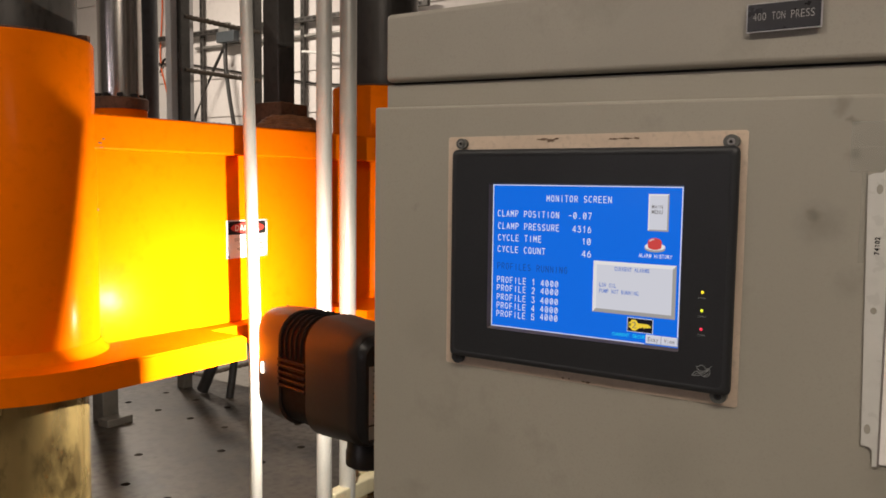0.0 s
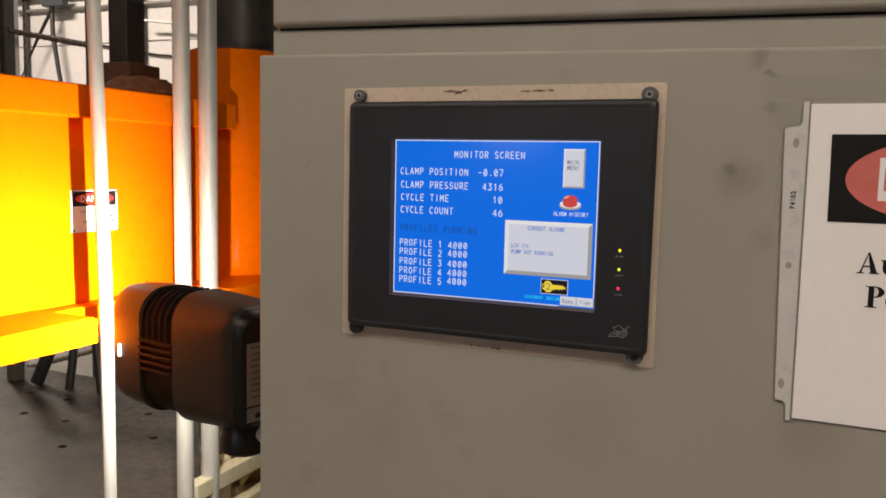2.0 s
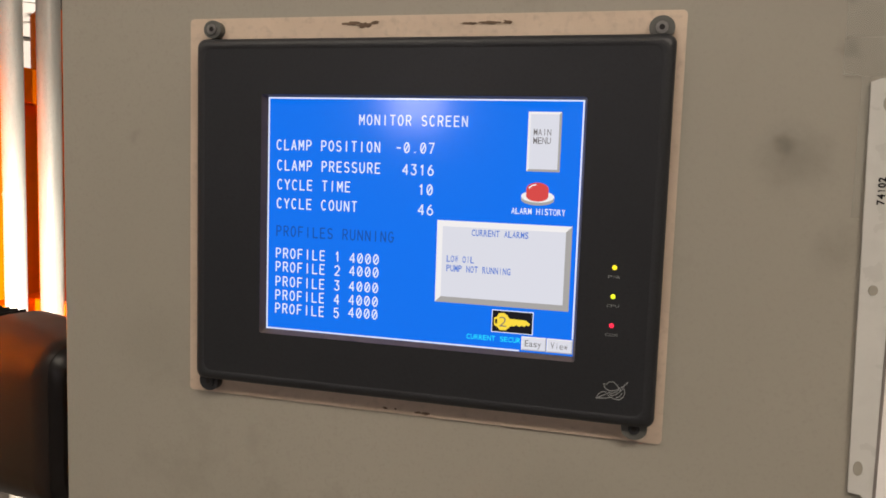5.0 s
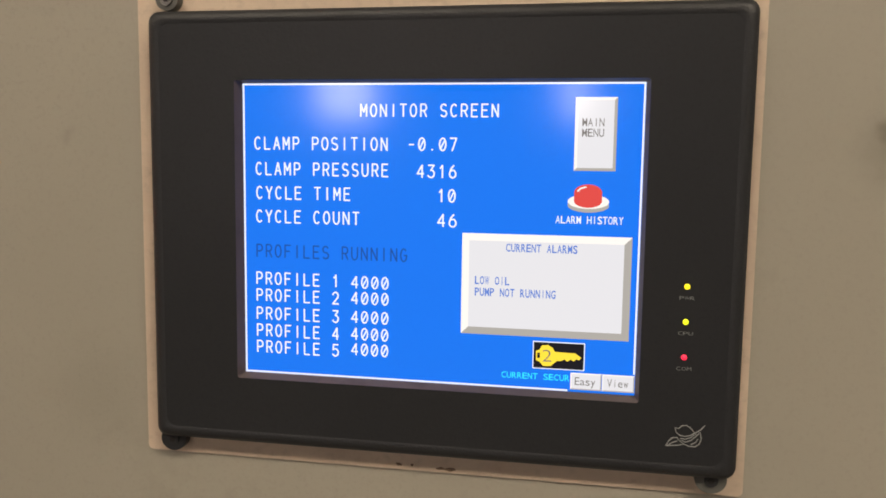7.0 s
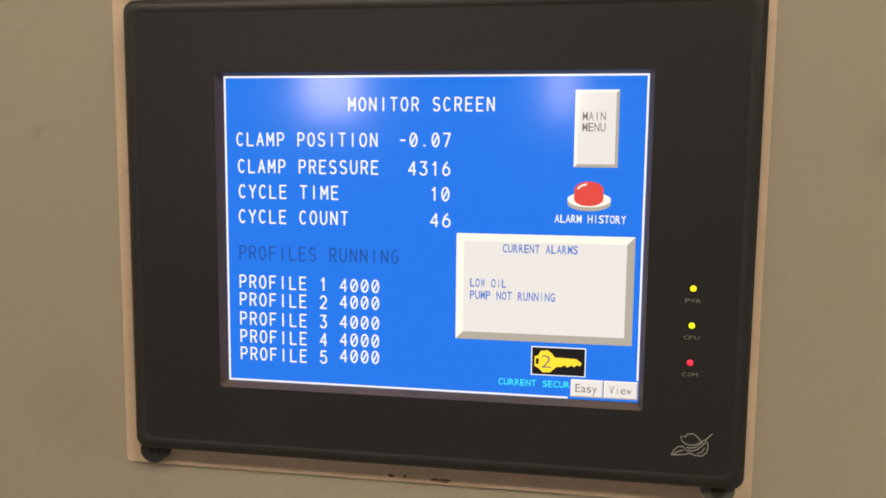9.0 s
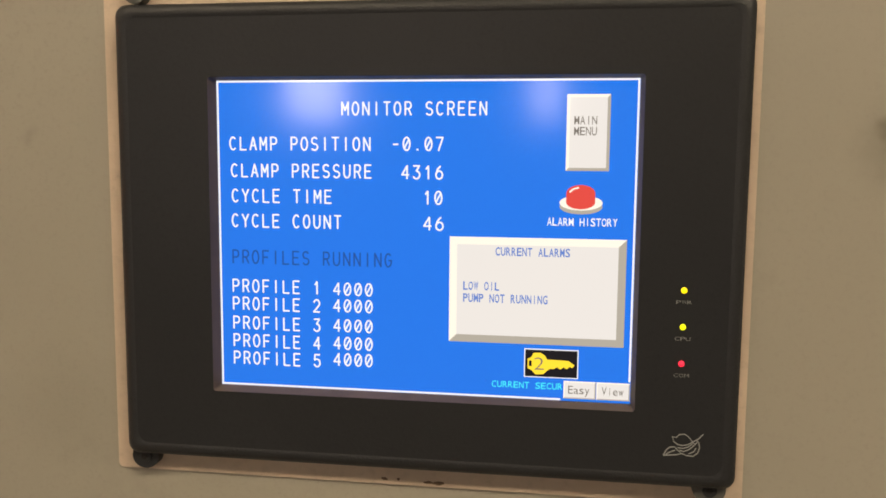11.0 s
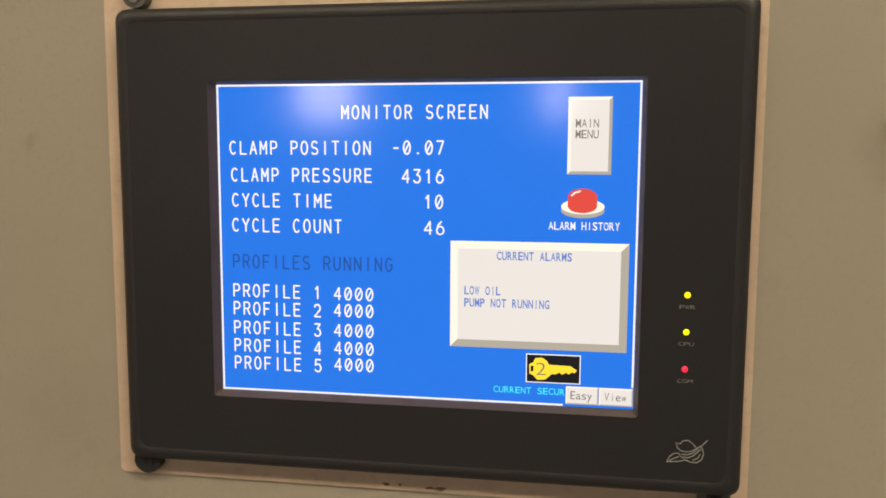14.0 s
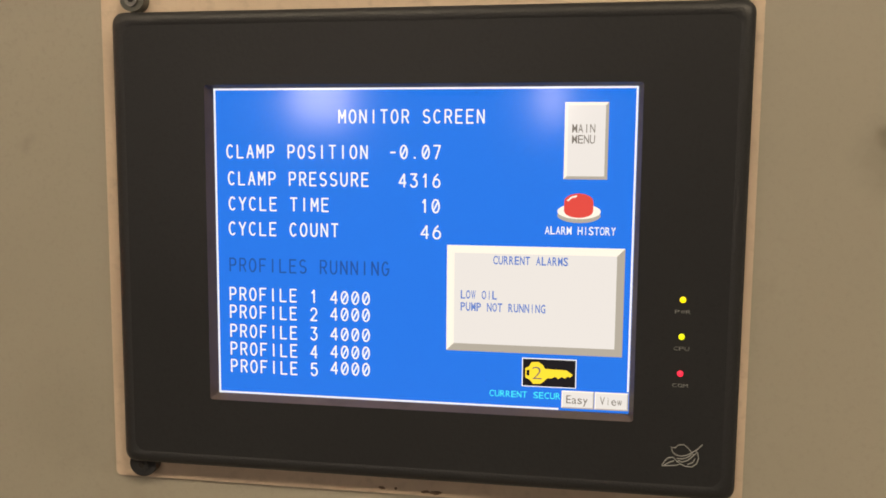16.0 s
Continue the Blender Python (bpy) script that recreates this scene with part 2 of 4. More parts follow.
def box(x0, x1, y0, y1, z0, z1, bevel=0.0, seg=2, bm=None):
    bm = bm or bmesh.new()
    made = bmesh.ops.create_cube(bm, size=1)["verts"]
    for v in made:
        v.co = Vector(((x0 + x1) / 2 + v.co.x * (x1 - x0), (y0 + y1) / 2 + v.co.y * (y1 - y0), (z0 + z1) / 2 + v.co.z * (z1 - z0)))
    if bevel:
        edges = list({e for v in made for e in v.link_edges})
        bmesh.ops.bevel(bm, geom=edges, offset=bevel, segments=seg, affect="EDGES", profile=0.5)
    return bm


def lathe(profile, cx, cy, n=48, bm=None):
    """Turn (radius, z) pairs round a vertical axis, closed at both ends."""
    bm = bm or bmesh.new()
    rings = []
    for r, z in profile:
        rings.append([bm.verts.new((cx + r * math.cos(a), cy + r * math.sin(a), z)) for a in [2 * math.pi * i / n for i in range(n)]])
    for a, b in zip(rings, rings[1:]):
        for i in range(n):
            bm.faces.new((a[i], a[(i + 1) % n], b[(i + 1) % n], b[i]))
    bm.faces.new(rings[0][::-1])
    bm.faces.new(rings[-1])
    return bm


def tube(points, radius, n=10, bm=None):
    """A round bar along a line of points."""
    bm = bm or bmesh.new()
    pts = [Vector(p) for p in points]
    rings = []
    for i, p in enumerate(pts):
        d = (pts[min(i + 1, len(pts) - 1)] - pts[max(i - 1, 0)]).normalized()
        side = d.cross(Vector((0.13, 0.21, 0.97)) if abs(d.z) < 0.9 else Vector((1, 0.1, 0))).normalized()
        up = side.cross(d)
        rings.append([bm.verts.new(p + radius * (math.cos(a) * side + math.sin(a) * up)) for a in [2 * math.pi * k / n for k in range(n)]])
    for a, b in zip(rings, rings[1:]):
        for k in range(n):
            bm.faces.new((a[k], a[(k + 1) % n], b[(k + 1) % n], b[k]))
    bm.faces.new(rings[0][::-1])
    bm.faces.new(rings[-1])
    return bm


def prism(outline, y0, y1, bm=None):
    """A plate with an outline of (x, z) pairs, from y0 (front) to y1 (back)."""
    bm = bm or bmesh.new()
    a = [bm.verts.new((x, y0, z)) for x, z in outline]
    b = [bm.verts.new((x, y1, z)) for x, z in outline]
    n = len(a)
    bm.faces.new(a)
    bm.faces.new(b[::-1])
    for i in range(n):
        bm.faces.new((a[i], b[i], b[(i + 1) % n], a[(i + 1) % n]))
    return bm


def rounded(x0, x1, z0, z1, r, n=6):
    out = []
    for cx, cz, a0 in ((x1 - r, z1 - r, 0), (x0 + r, z1 - r, 90), (x0 + r, z0 + r, 180), (x1 - r, z0 + r, 270)):
        for i in range(n + 1):
            a = radians(a0 + 90 * i / n)
            out.append((cx + r * math.cos(a), cz + r * math.sin(a)))
    return out


def ellipse(cx, cz, rx, rz, n=32, a0=0, a1=360):
    return [(cx + rx * math.cos(radians(a0 + (a1 - a0) * i / n)), cz + rz * math.sin(radians(a0 + (a1 - a0) * i / n))) for i in range(n + (a1 - a0 < 360))]


def stroke(points, width, y0, y1, bm=None):
    """A line of even width drawn on an upright plane, (x, z) pairs."""
    bm = bm or bmesh.new()
    pts = [Vector(p) for p in points]
    left, right = [], []
    for i, p in enumerate(pts):
        d = (pts[min(i + 1, len(pts) - 1)] - pts[max(i - 1, 0)]).normalized()
        nrm = Vector((-d.y, d.x)) * width / 2
        left.append(p + nrm)
        right.append(p - nrm)
    for i in range(len(pts) - 1):
        prism([left[i], left[i + 1], right[i + 1], right[i]], y0, y1, bm)
    return bm


GLYPHS = {}
def glyph(ch, bold):
    if (ch, bold) not in GLYPHS:
        cu = bpy.data.curves.new("letter", "FONT")
        cu.body, cu.size, cu.offset, cu.resolution_u = ch, 1.0, bold, 3
        ob = bpy.data.objects.new("letter", cu)
        me = bpy.data.meshes.new_from_object(ob)
        GLYPHS[ch, bold] = ([tuple(v.co) for v in me.vertices], [tuple(p.vertices) for p in me.polygons])
        bpy.data.objects.remove(ob)
        bpy.data.meshes.remove(me)
        bpy.data.curves.remove(cu)
    return GLYPHS[ch, bold]


def letters(text, x0, x1, z0, z1, y, bold=0.0, mono=True, fill=0.78, slash=False, lean=0.0, bm=None):
    """Flat letters of a line of text, from x0 to x1, its capitals from z0 to z1."""
    bm = bm or bmesh.new()
    caps = glyph("H", 0.0)[0]
    tall = max(v[1] for v in caps)
    k = (z1 - z0) / tall
    if mono:
        cell = (x1 - x0) / (len(text) - (1 - fill))
    else:
        widths = []
        for ch in text:
            xs = [v[0] for v in glyph(ch, bold)[0]] or [0, 0.3]
            widths.append(max(xs) - min(xs) + 0.075 if ch != " " else 0.3)
        kx = (x1 - x0) / sum(widths)
    pen = x0
    for i, ch in enumerate(text):
        vs, fs = glyph(ch, bold)
        if mono and ch == "1":
            w, h = cell * fill, z1 - z0
            cx = x0 + i * cell + w * 0.55
            stroke([(cx, z0), (cx, z1)], h * 0.15, y - 0.00005, y, bm)
            stroke([(cx, z1 - h * 0.04), (cx - w * 0.27, z1 - h * 0.22)], h * 0.14, y - 0.0001, y - 0.00002, bm)
            continue
        if vs:
            lo, hi = min(v[0] for v in vs), max(v[0] for v in vs)
            if mono:
                w = cell * fill
                narrow = {"i": 0.16, "I": 0.17, "1": 0.36, ".": 0.22, "-": 0.62}.get(ch, 1.0)
                sx = w * narrow / (hi - lo)
                ox = x0 + i * cell + w * (1 - narrow) / 2 - lo * sx
            else:
                sx, ox = kx, pen - lo * kx
            made = [bm.verts.new((ox + v[0] * sx + lean * v[1] * k, y, z0 + v[1] * k)) for v in vs]
            for f in fs:
                try:
                    bm.faces.new([made[j] for j in f])
                except ValueError:
                    pass
            if slash and ch == "0":
                h = z1 - z0
                xa, xb = ox + lo * sx + w * 0.22, ox + lo * sx + w * 0.78
                stroke([(xa, z0 + h * 0.2), (xb, z0 + h * 0.8)], h * 0.10, y - 0.00005, y, bm)
        if not mono:
            pen += widths[i] * kx
    return bm


def arc(cx, cz, rx, rz, a0, a1, n=8):
    return [(cx + rx * math.cos(radians(a0 + (a1 - a0) * k / n)), cz + rz * math.sin(radians(a0 + (a1 - a0) * k / n))) for k in range(n + 1)]


# pen strokes of the display's plain letters, in a box one wide and one high
PEN = {
    "A": [[(0, 0), (0.5, 1), (1, 0)], [(0.18, 0.34), (0.82, 0.34)]],
    "C": [arc(0.52, 0.5, 0.52, 0.5, 48, 312, 14)],
    "E": [[(1, 1), (0.04, 1), (0.04, 0), (1, 0)], [(0.04, 0.52), (0.84, 0.52)]],
    "F": [[(1, 1), (0.06, 1), (0.06, 0)], [(0.06, 0.50), (0.84, 0.50)]],
    "G": [arc(0.5, 0.5, 0.5, 0.5, 48, 330, 14) + [(1, 0.48), (0.58, 0.48)]],
    "I": [[(0.5, 0), (0.5, 1)]],
    "L": [[(0.06, 1), (0.06, 0), (1, 0)]],
    "M": [[(0, 0), (0, 1), (0.5, 0.36), (1, 1), (1, 0)]],
    "N": [[(0.02, 0), (0.02, 1), (0.98, 0), (0.98, 1)]],
    "O": [arc(0.5, 0.5, 0.5, 0.5, 0, 360, 20)],
    "P": [[(0.06, 0), (0.06, 1), (0.55, 1)] + arc(0.60, 0.73, 0.40, 0.27, 90, -90, 8) + [(0.06, 0.46)]],
    "R": [[(0.06, 0), (0.06, 1), (0.55, 1)] + arc(0.60, 0.74, 0.38, 0.26, 90, -90, 8) + [(0.06, 0.48)], [(0.55, 0.48), (1, 0)]],
    "S": [arc(0.5, 0.745, 0.46, 0.255, 35, 260, 10) + arc(0.5, 0.245, 0.48, 0.245, 80, -150, 10)],
    "T": [[(0, 1), (1, 1)], [(0.5, 1), (0.5, 0)]],
    "U": [[(0.02, 1), (0.02, 0.36)] + arc(0.5, 0.36, 0.48, 0.36, 180, 360, 10) + [(0.98, 1)]],
    "Y": [[(0, 1), (0.5, 0.46), (1, 1)], [(0.5, 0.46), (0.5, 0)]],
    "0": [arc(0.5, 0.5, 0.5, 0.5, 0, 360, 20), [(0.16, 0.16), (0.84, 0.84)]],
    "1": [[(0.24, 0.76), (0.58, 1), (0.58, 0)]],
    "2": [arc(0.5, 0.70, 0.46, 0.30, 165, -30, 10) + [(0.02, 0), (1, 0)]],
    "3": [[(0.06, 1), (0.92, 1), (0.46, 0.60)] + arc(0.48, 0.30, 0.50, 0.30, 90, -155, 10)],
    "4": [[(0.76, 0), (0.76, 1), (0, 0.30), (1, 0.30)]],
    "5": [[(0.92, 1), (0.16, 1), (0.08, 0.55)] + arc(0.48, 0.32, 0.50, 0.32, 110, -155, 10)],
    "6": [arc(0.5, 0.31, 0.48, 0.31, 0, 360, 16), [(0.03, 0.34), (0.22, 0.72), (0.66, 1)]],
    "7": [[(0.02, 1), (1, 1), (0.36, 0)]],
    "-": [[(0.14, 0.46), (0.86, 0.46)]],
    ".": [[(0.42, 0.06), (0.58, 0.06)]],
}


def pen_letters(text, x0, x1, z0, z1, y, fill=0.74, weight=0.115):
    """A line of plain letters of even stroke, one to a cell."""
    bm = bmesh.new()
    cell = (x1 - x0) / (len(text) - (1 - fill))
    h = z1 - z0
    half = weight * h / 2
    w = cell * fill - 2 * half
    lay = 0
    for i, ch in enumerate(text):
        for path in PEN.get(ch, ()):
            pts = [Vector((x0 + i * cell + half + u * w, z0 + half + v * (h - 2 * half))) for u, v in path]
            for p, q in zip(pts, pts[1:]):
                d = (q - p).normalized()
                side, ext = Vector((-d.y, d.x)) * half, d * half * 0.55
                lay = (lay + 1) % 9
                bm.faces.new([bm.verts.new((c.x, y - lay * 0.000004, c.y)) for c in (p - ext + side, q + ext + side, q + ext - side, p - ext - side)])
    return bm


def book_letter(ch):
    """Bold book letter with serifs: its width and its convex pieces; the capital height is 1."""
    out = []

    def bar(x0, x1, z0, z1):
        out.append([(x0, z0), (x1, z0), (x1, z1), (x0, z1)])

    def bowl(cx, cz, rx, rz, ix, iz, a0=0, a1=360, n=24):
        for k in range(n):
            t0, t1 = radians(a0 + (a1 - a0) * k / n), radians(a0 + (a1 - a0) * (k + 1) / n)
            out.append([(cx + rx * math.cos(t0), cz + rz * math.sin(t0)), (cx + rx * math.cos(t1), cz + rz * math.sin(t1)),
                        (cx + ix * math.cos(t1), cz + iz * math.sin(t1)), (cx + ix * math.cos(t0), cz + iz * math.sin(t0))])

    def foot(x0, x1, z=0.0):
        bar(x0, x1, z, z + 0.045)

    if ch == "A":
        out.append([(0.50, 1.0), (0.58, 1.0), (0.98, 0.0), (0.66, 0.0)])
        out.append([(0.48, 0.93), (0.55, 1.0), (0.21, 0.0), (0.12, 0.0)])
        bar(0.26, 0.78, 0.30, 0.37), foot(0.0, 0.36), foot(0.58, 1.08)
        return 1.10, out
    if ch in "hn":
        top = 1.0 if ch == "h" else 0.68
        bar(0.10, 0.33, 0, top), foot(0.0, 0.33, top - 0.045), foot(0.0, 0.43), foot(0.45, 0.88)
        bowl(0.52, 0.40, 0.25, 0.29, 0.04, 0.17, 0, 150, 10), bar(0.54, 0.77, 0, 0.41)
        return 0.90, out
    if ch == "u":
        bar(0.10, 0.33, 0.26, 0.68), foot(0.0, 0.33, 0.635), bar(0.55, 0.78, 0, 0.68), foot(0.45, 0.78, 0.635), foot(0.55, 0.88)
        bowl(0.36, 0.27, 0.26, 0.29, 0.04, 0.17, 180, 320, 10)
        return 0.90, out
    if ch == "t":
        bar(0.12, 0.35, 0.15, 0.68), out.append([(0.12, 0.66), (0.35, 0.66), (0.35, 0.90)]), bar(0.0, 0.49, 0.62, 0.68)
        bowl(0.33, 0.18, 0.21, 0.19, 0.03, 0.10, 180, 320, 8)
        return 0.54, out
    if ch == "P":
        bar(0.14, 0.40, 0, 1), foot(0.0, 0.56), foot(0.0, 0.46, 0.955)
        bowl(0.44, 0.735, 0.44, 0.265, 0.17, 0.215, -90, 90, 16), bar(0.40, 0.45, 0.95, 1.0), bar(0.40, 0.45, 0.47, 0.52)
        return 0.94, out
    if ch == "e":
        bowl(0.32, 0.335, 0.32, 0.35, 0.12, 0.295, 10, 320, 22), bar(0.10, 0.63, 0.34, 0.40)
        return 0.68, out
    if ch == "r":
        bar(0.10, 0.33, 0, 0.68), foot(0.0, 0.33, 0.635), foot(0.0, 0.46)
        bowl(0.53, 0.40, 0.24, 0.29, 0.10, 0.17, 70, 150, 8), bowl(0.56, 0.585, 0.11, 0.10, 0.0, 0.0, 0, 360, 12)
        return 0.69, out
    if ch == "s":
        bowl(0.27, 0.50, 0.24, 0.19, 0.09, 0.11, 20, 240, 14), bowl(0.25, 0.18, 0.26, 0.20, 0.09, 0.11, -160, 70, 14)
        out.append([(0.10, 0.40), (0.22, 0.45), (0.44, 0.30), (0.30, 0.22)])
        return 0.58, out
    if ch in "Oo":
        k = 1.0 if ch == "O" else 0.67
        bowl(0.57 * k if k == 1 else 0.34, 0.5 * k, 0.57 if k == 1 else 0.34, 0.515 * k, 0.29 if k == 1 else 0.13, 0.46 * k, n=32)
        return (1.17 if k == 1 else 0.72), out
    if ch in "il":
        top = 0.68 if ch == "i" else 1.0
        bar(0.10, 0.33, 0, top), foot(0.0, 0.33, top - 0.045), foot(0.0, 0.43)
        if ch == "i":
            bowl(0.21, 0.90, 0.13, 0.12, 0.0, 0.0, n=12)
        return 0.46, out
    if ch == "d":
        bowl(0.32, 0.335, 0.32, 0.35, 0.12, 0.295), bar(0.44, 0.67, 0, 1), foot(0.34, 0.67, 0.955), foot(0.44, 0.78)
        return 0.80, out
    if ch == "z":
        bar(0.03, 0.58, 0, 0.06), bar(0.03, 0.58, 0.62, 0.68), out.append([(0.03, 0.05), (0.28, 0.05), (0.58, 0.63), (0.33, 0.63)])
        return 0.64, out
    out.append([(0.05, 0.68), (0.30, 0.68), (0.46, 0.10), (0.34, 0.0)])
    out.append([(0.60, 0.68), (0.68, 0.68), (0.36, -0.24), (0.26, -0.24)])
    return 0.74, out


def book_word(text, x0, z0, h, y):
    bm = bmesh.new()
    pen = x0
    for ch in text:
        wide, pieces = book_letter(ch)
        for k, piece in enumerate(pieces):
            lift = 0.00001 * (k % 7)
            bm.faces.new([bm.verts.new((pen + 0.9 * u * h, y - lift, z0 + v * h)) for u, v in piece])
        pen += 0.9 * wide * h
    return bm


# ---------------------------------------------------------------- the hall
def slab(name, *b, m, label):
    ob = part(name, box(*b), m)
    return tagged(ob, label, name.split("_")[0], kind="structure")


slab("floor", -12, 5, -6, 6.5, -0.2, 0.0, m=M_FLOOR, label="grey worn concrete factory floor")
slab("ceiling", -12, 5, -6, 6.5, 5.0, 5.2, m=M_CEIL, label="pale painted factory ceiling")
slab("wall_west", -12.2, -12, -6, 6.5, 0, 5.0, m=M_WALL, label="white painted factory wall")
slab("wall_east", 5, 5.2, -6, 6.5, 0, 5.0, m=M_WALLDIM, label="unseen factory wall coloured dark for a dim hall")
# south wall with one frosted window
south = tagged(new("wall_south"), "unseen factory wall coloured dark for a dim hall, with two frosted windows", "wall", kind="structure")
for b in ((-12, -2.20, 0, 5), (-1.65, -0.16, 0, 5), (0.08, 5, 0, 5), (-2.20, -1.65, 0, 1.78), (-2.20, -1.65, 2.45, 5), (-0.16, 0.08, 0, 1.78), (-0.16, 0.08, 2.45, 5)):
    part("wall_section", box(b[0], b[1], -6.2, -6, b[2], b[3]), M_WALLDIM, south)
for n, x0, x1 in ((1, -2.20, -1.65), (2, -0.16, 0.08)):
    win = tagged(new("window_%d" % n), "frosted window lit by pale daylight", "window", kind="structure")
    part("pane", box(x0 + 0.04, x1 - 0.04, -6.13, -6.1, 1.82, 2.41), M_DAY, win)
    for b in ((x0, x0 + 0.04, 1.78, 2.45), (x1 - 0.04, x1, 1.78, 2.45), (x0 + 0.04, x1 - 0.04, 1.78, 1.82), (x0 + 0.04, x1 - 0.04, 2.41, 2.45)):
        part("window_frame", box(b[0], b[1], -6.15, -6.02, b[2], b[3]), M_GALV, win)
# north wall of horizontal sheet panels with open joints
north = tagged(new("wall_north"), "white painted wall of horizontal sheet panels", "wall", kind="structure")
part("wall_core", box(-12, 5, 6.52, 6.7, 0, 5), M_WALL, north)
zs = [0, 0.62, 1.24, 1.86, 2.30, 2.80, 3.42, 4.04, 4.6, 5.0]
for z0, z1 in zip(zs, zs[1:]):
    for x0, x1 in ((-12, -8.9), (-8.9, -5.6), (-5.6, -2.2), (-2.2, 1.4), (1.4, 5)):
        part("panel", box(x0 + 0.004, x1 - 0.004, 6.49, 6.515, z0 + 0.007, z1 - 0.007, 0.004, 1), M_WALL, north)


def unseen_ceiling_light(cx, cy, cz):
    t = thing("unseen_ceiling_light", "unseen white hanging ceiling light with a lit diffuser, added to light the hall", "light", "ceiling lights")
    part("housing", box(cx - 0.65, cx + 0.65, cy - 0.25, cy + 0.25, cz, cz + 0.09, 0.01), M_FIXTURE, t)
    part("diffuser", box(cx - 0.61, cx + 0.61, cy - 0.21, cy + 0.21, cz - 0.03, cz), M_DIFF, t)
    for dx in (-0.5, 0.5):
        part("hanger", tube([(cx + dx, cy, cz + 0.085), (cx + dx, cy, 5.0)], 0.005, 6), M_GALV, t)


for cx, cy, cz, watts in CEILING_LIGHTS:
    unseen_ceiling_light(cx, cy, cz)

# ---------------------------------------------------------------- control enclosure
enclosure = thing("control_enclosure", "grey painted steel control enclosure with a flat door and hood", "cabinet")
DF = 0.008                      # front face of the door
def sag(x):
    """The seam between body and hood drops a little along its length."""
    return 1.5948 - 0.0205 * x


part("body", prism([(-0.268, 0.0), (0.75, 0.0), (0.75, sag(0.75) - 0.0012), (-0.268, sag(-0.268) - 0.0012)], 0.0165, 0.36), M_DOOR, enclosure)
hood = part("hood", prism([(-0.2655, sag(-0.2655) + 0.0016), (0.75, sag(0.75) + 0.0016), (0.75, 1.683), (-0.2655, 1.683)], 0.008, 0.36), M_HOOD, enclosure, "grey hood across the top of the enclosure", smooth=True)
hbev = hood.modifiers.new("bevel", "BEVEL")
hbev.width, hbev.segments, hbev.limit_method = 0.006, 4, "ANGLE"
# Near-black filler set into the hood seam, for the shade in the gap.
part("hood_gasket", prism([(-0.262, sag(-0.262) - 0.001), (0.748, sag(0.748) - 0.001), (0.748, sag(0.748) + 0.006), (-0.262, sag(-0.262) + 0.006)], 0.020, 0.35), M_SEAMSHADE, enclosure)
door = part("door", prism([(-0.2815, 0.12), (0.72, 0.12), (0.72, 1.553), (-0.2815, 1.5720)], DF, 0.0160), M_DOOR_MARKED, enclosure, "grey flat enclosure door with smudges")
bev = door.modifiers.new("bevel", "BEVEL")
bev.width, bev.segments, bev.limit_method = 0.003, 3, "ANGLE"
# unpainted patch round the operator panel
part("primer_patch", prism(rounded(-0.1712, 0.1630, 1.2683, 1.5335, 0.003), DF - 0.0012, DF + 0.002), M_TAN, door, "bare tan patch round the panel cutout")
rnd = random.Random(5)


def blotch(cx, cz, rx, rz, y, m, name, parent, n=18, rough=0.35):
    pts = []
    for i in range(n):
        a = 2 * math.pi * i / n
        k = 1 + rough * (rnd.random() - 0.5) * 2
        pts.append((cx + rx * k * math.cos(a), cz + rz * k * math.sin(a)))
    return part(name, prism(pts, y, y + 0.0015), m, parent)


for cx, cz, rx, rz in ((-0.050, 1.5285, 0.006, 0.0012), (-0.041, 1.5275, 0.005, 0.0016), (-0.034, 1.5290, 0.003, 0.001), (0.030, 1.5275, 0.005, 0.0008),
                       (0.043, 1.5278, 0.006, 0.0010), (0.055, 1.5280, 0.003, 0.0012), (-0.0195, 1.2712, 0.0016, 0.0008), (0.0040, 1.2706, 0.002, 0.0008),
                       (0.0095, 1.2704, 0.003, 0.0009), (-0.012, 1.2714, 0.0008, 0.0006)):
    blotch(cx, cz, rx, rz, DF - 0.0016, M_CHIP, "paint_chip", door)

# engraved name plate on the hood
nameplate = thing("name_plate", "small black engraved plate reading 400 TON PRESS", "sign")
part("plate", box(0.1585, 0.2205, 0.0012, 0.0042, 1.6225, 1.6465, 0.0006, 1), M_PLATE, nameplate)
part("edge", prism(rounded(0.1575, 0.2215, 1.6215, 1.6475, 0.0006), 0.0022, 0.0041), M_ALU, nameplate, "bright bevelled edge of the plate")
part("lettering", letters("400 TON PRESS", 0.1635, 0.2155, 1.6315, 1.6385, 0.0010, bold=-0.012), M_ENGR, nameplate, "engraved pale letters")

# ---------------------------------------------------------------- operator panel
panel = thing("operator_panel", "black touch-screen operator panel showing a blue monitor screen", "control panel")
ZC = 1.40
BF = -0.006                     # front of the bezel


def frame_loft(sections):
    """A frame whose outline changes from (outline, y) to (outline, y)."""
    bm = bmesh.new()
    ring = [[bm.verts.new((p[0], y, p[1])) for p in o] for o, y in sections]
    n = len(ring[0])
    for a, b in zip(ring, ring[1:]):
        for i in range(n):
            bm.faces.new((a[i], a[(i + 1) % n], b[(i + 1) % n], b[i]))
    return bm


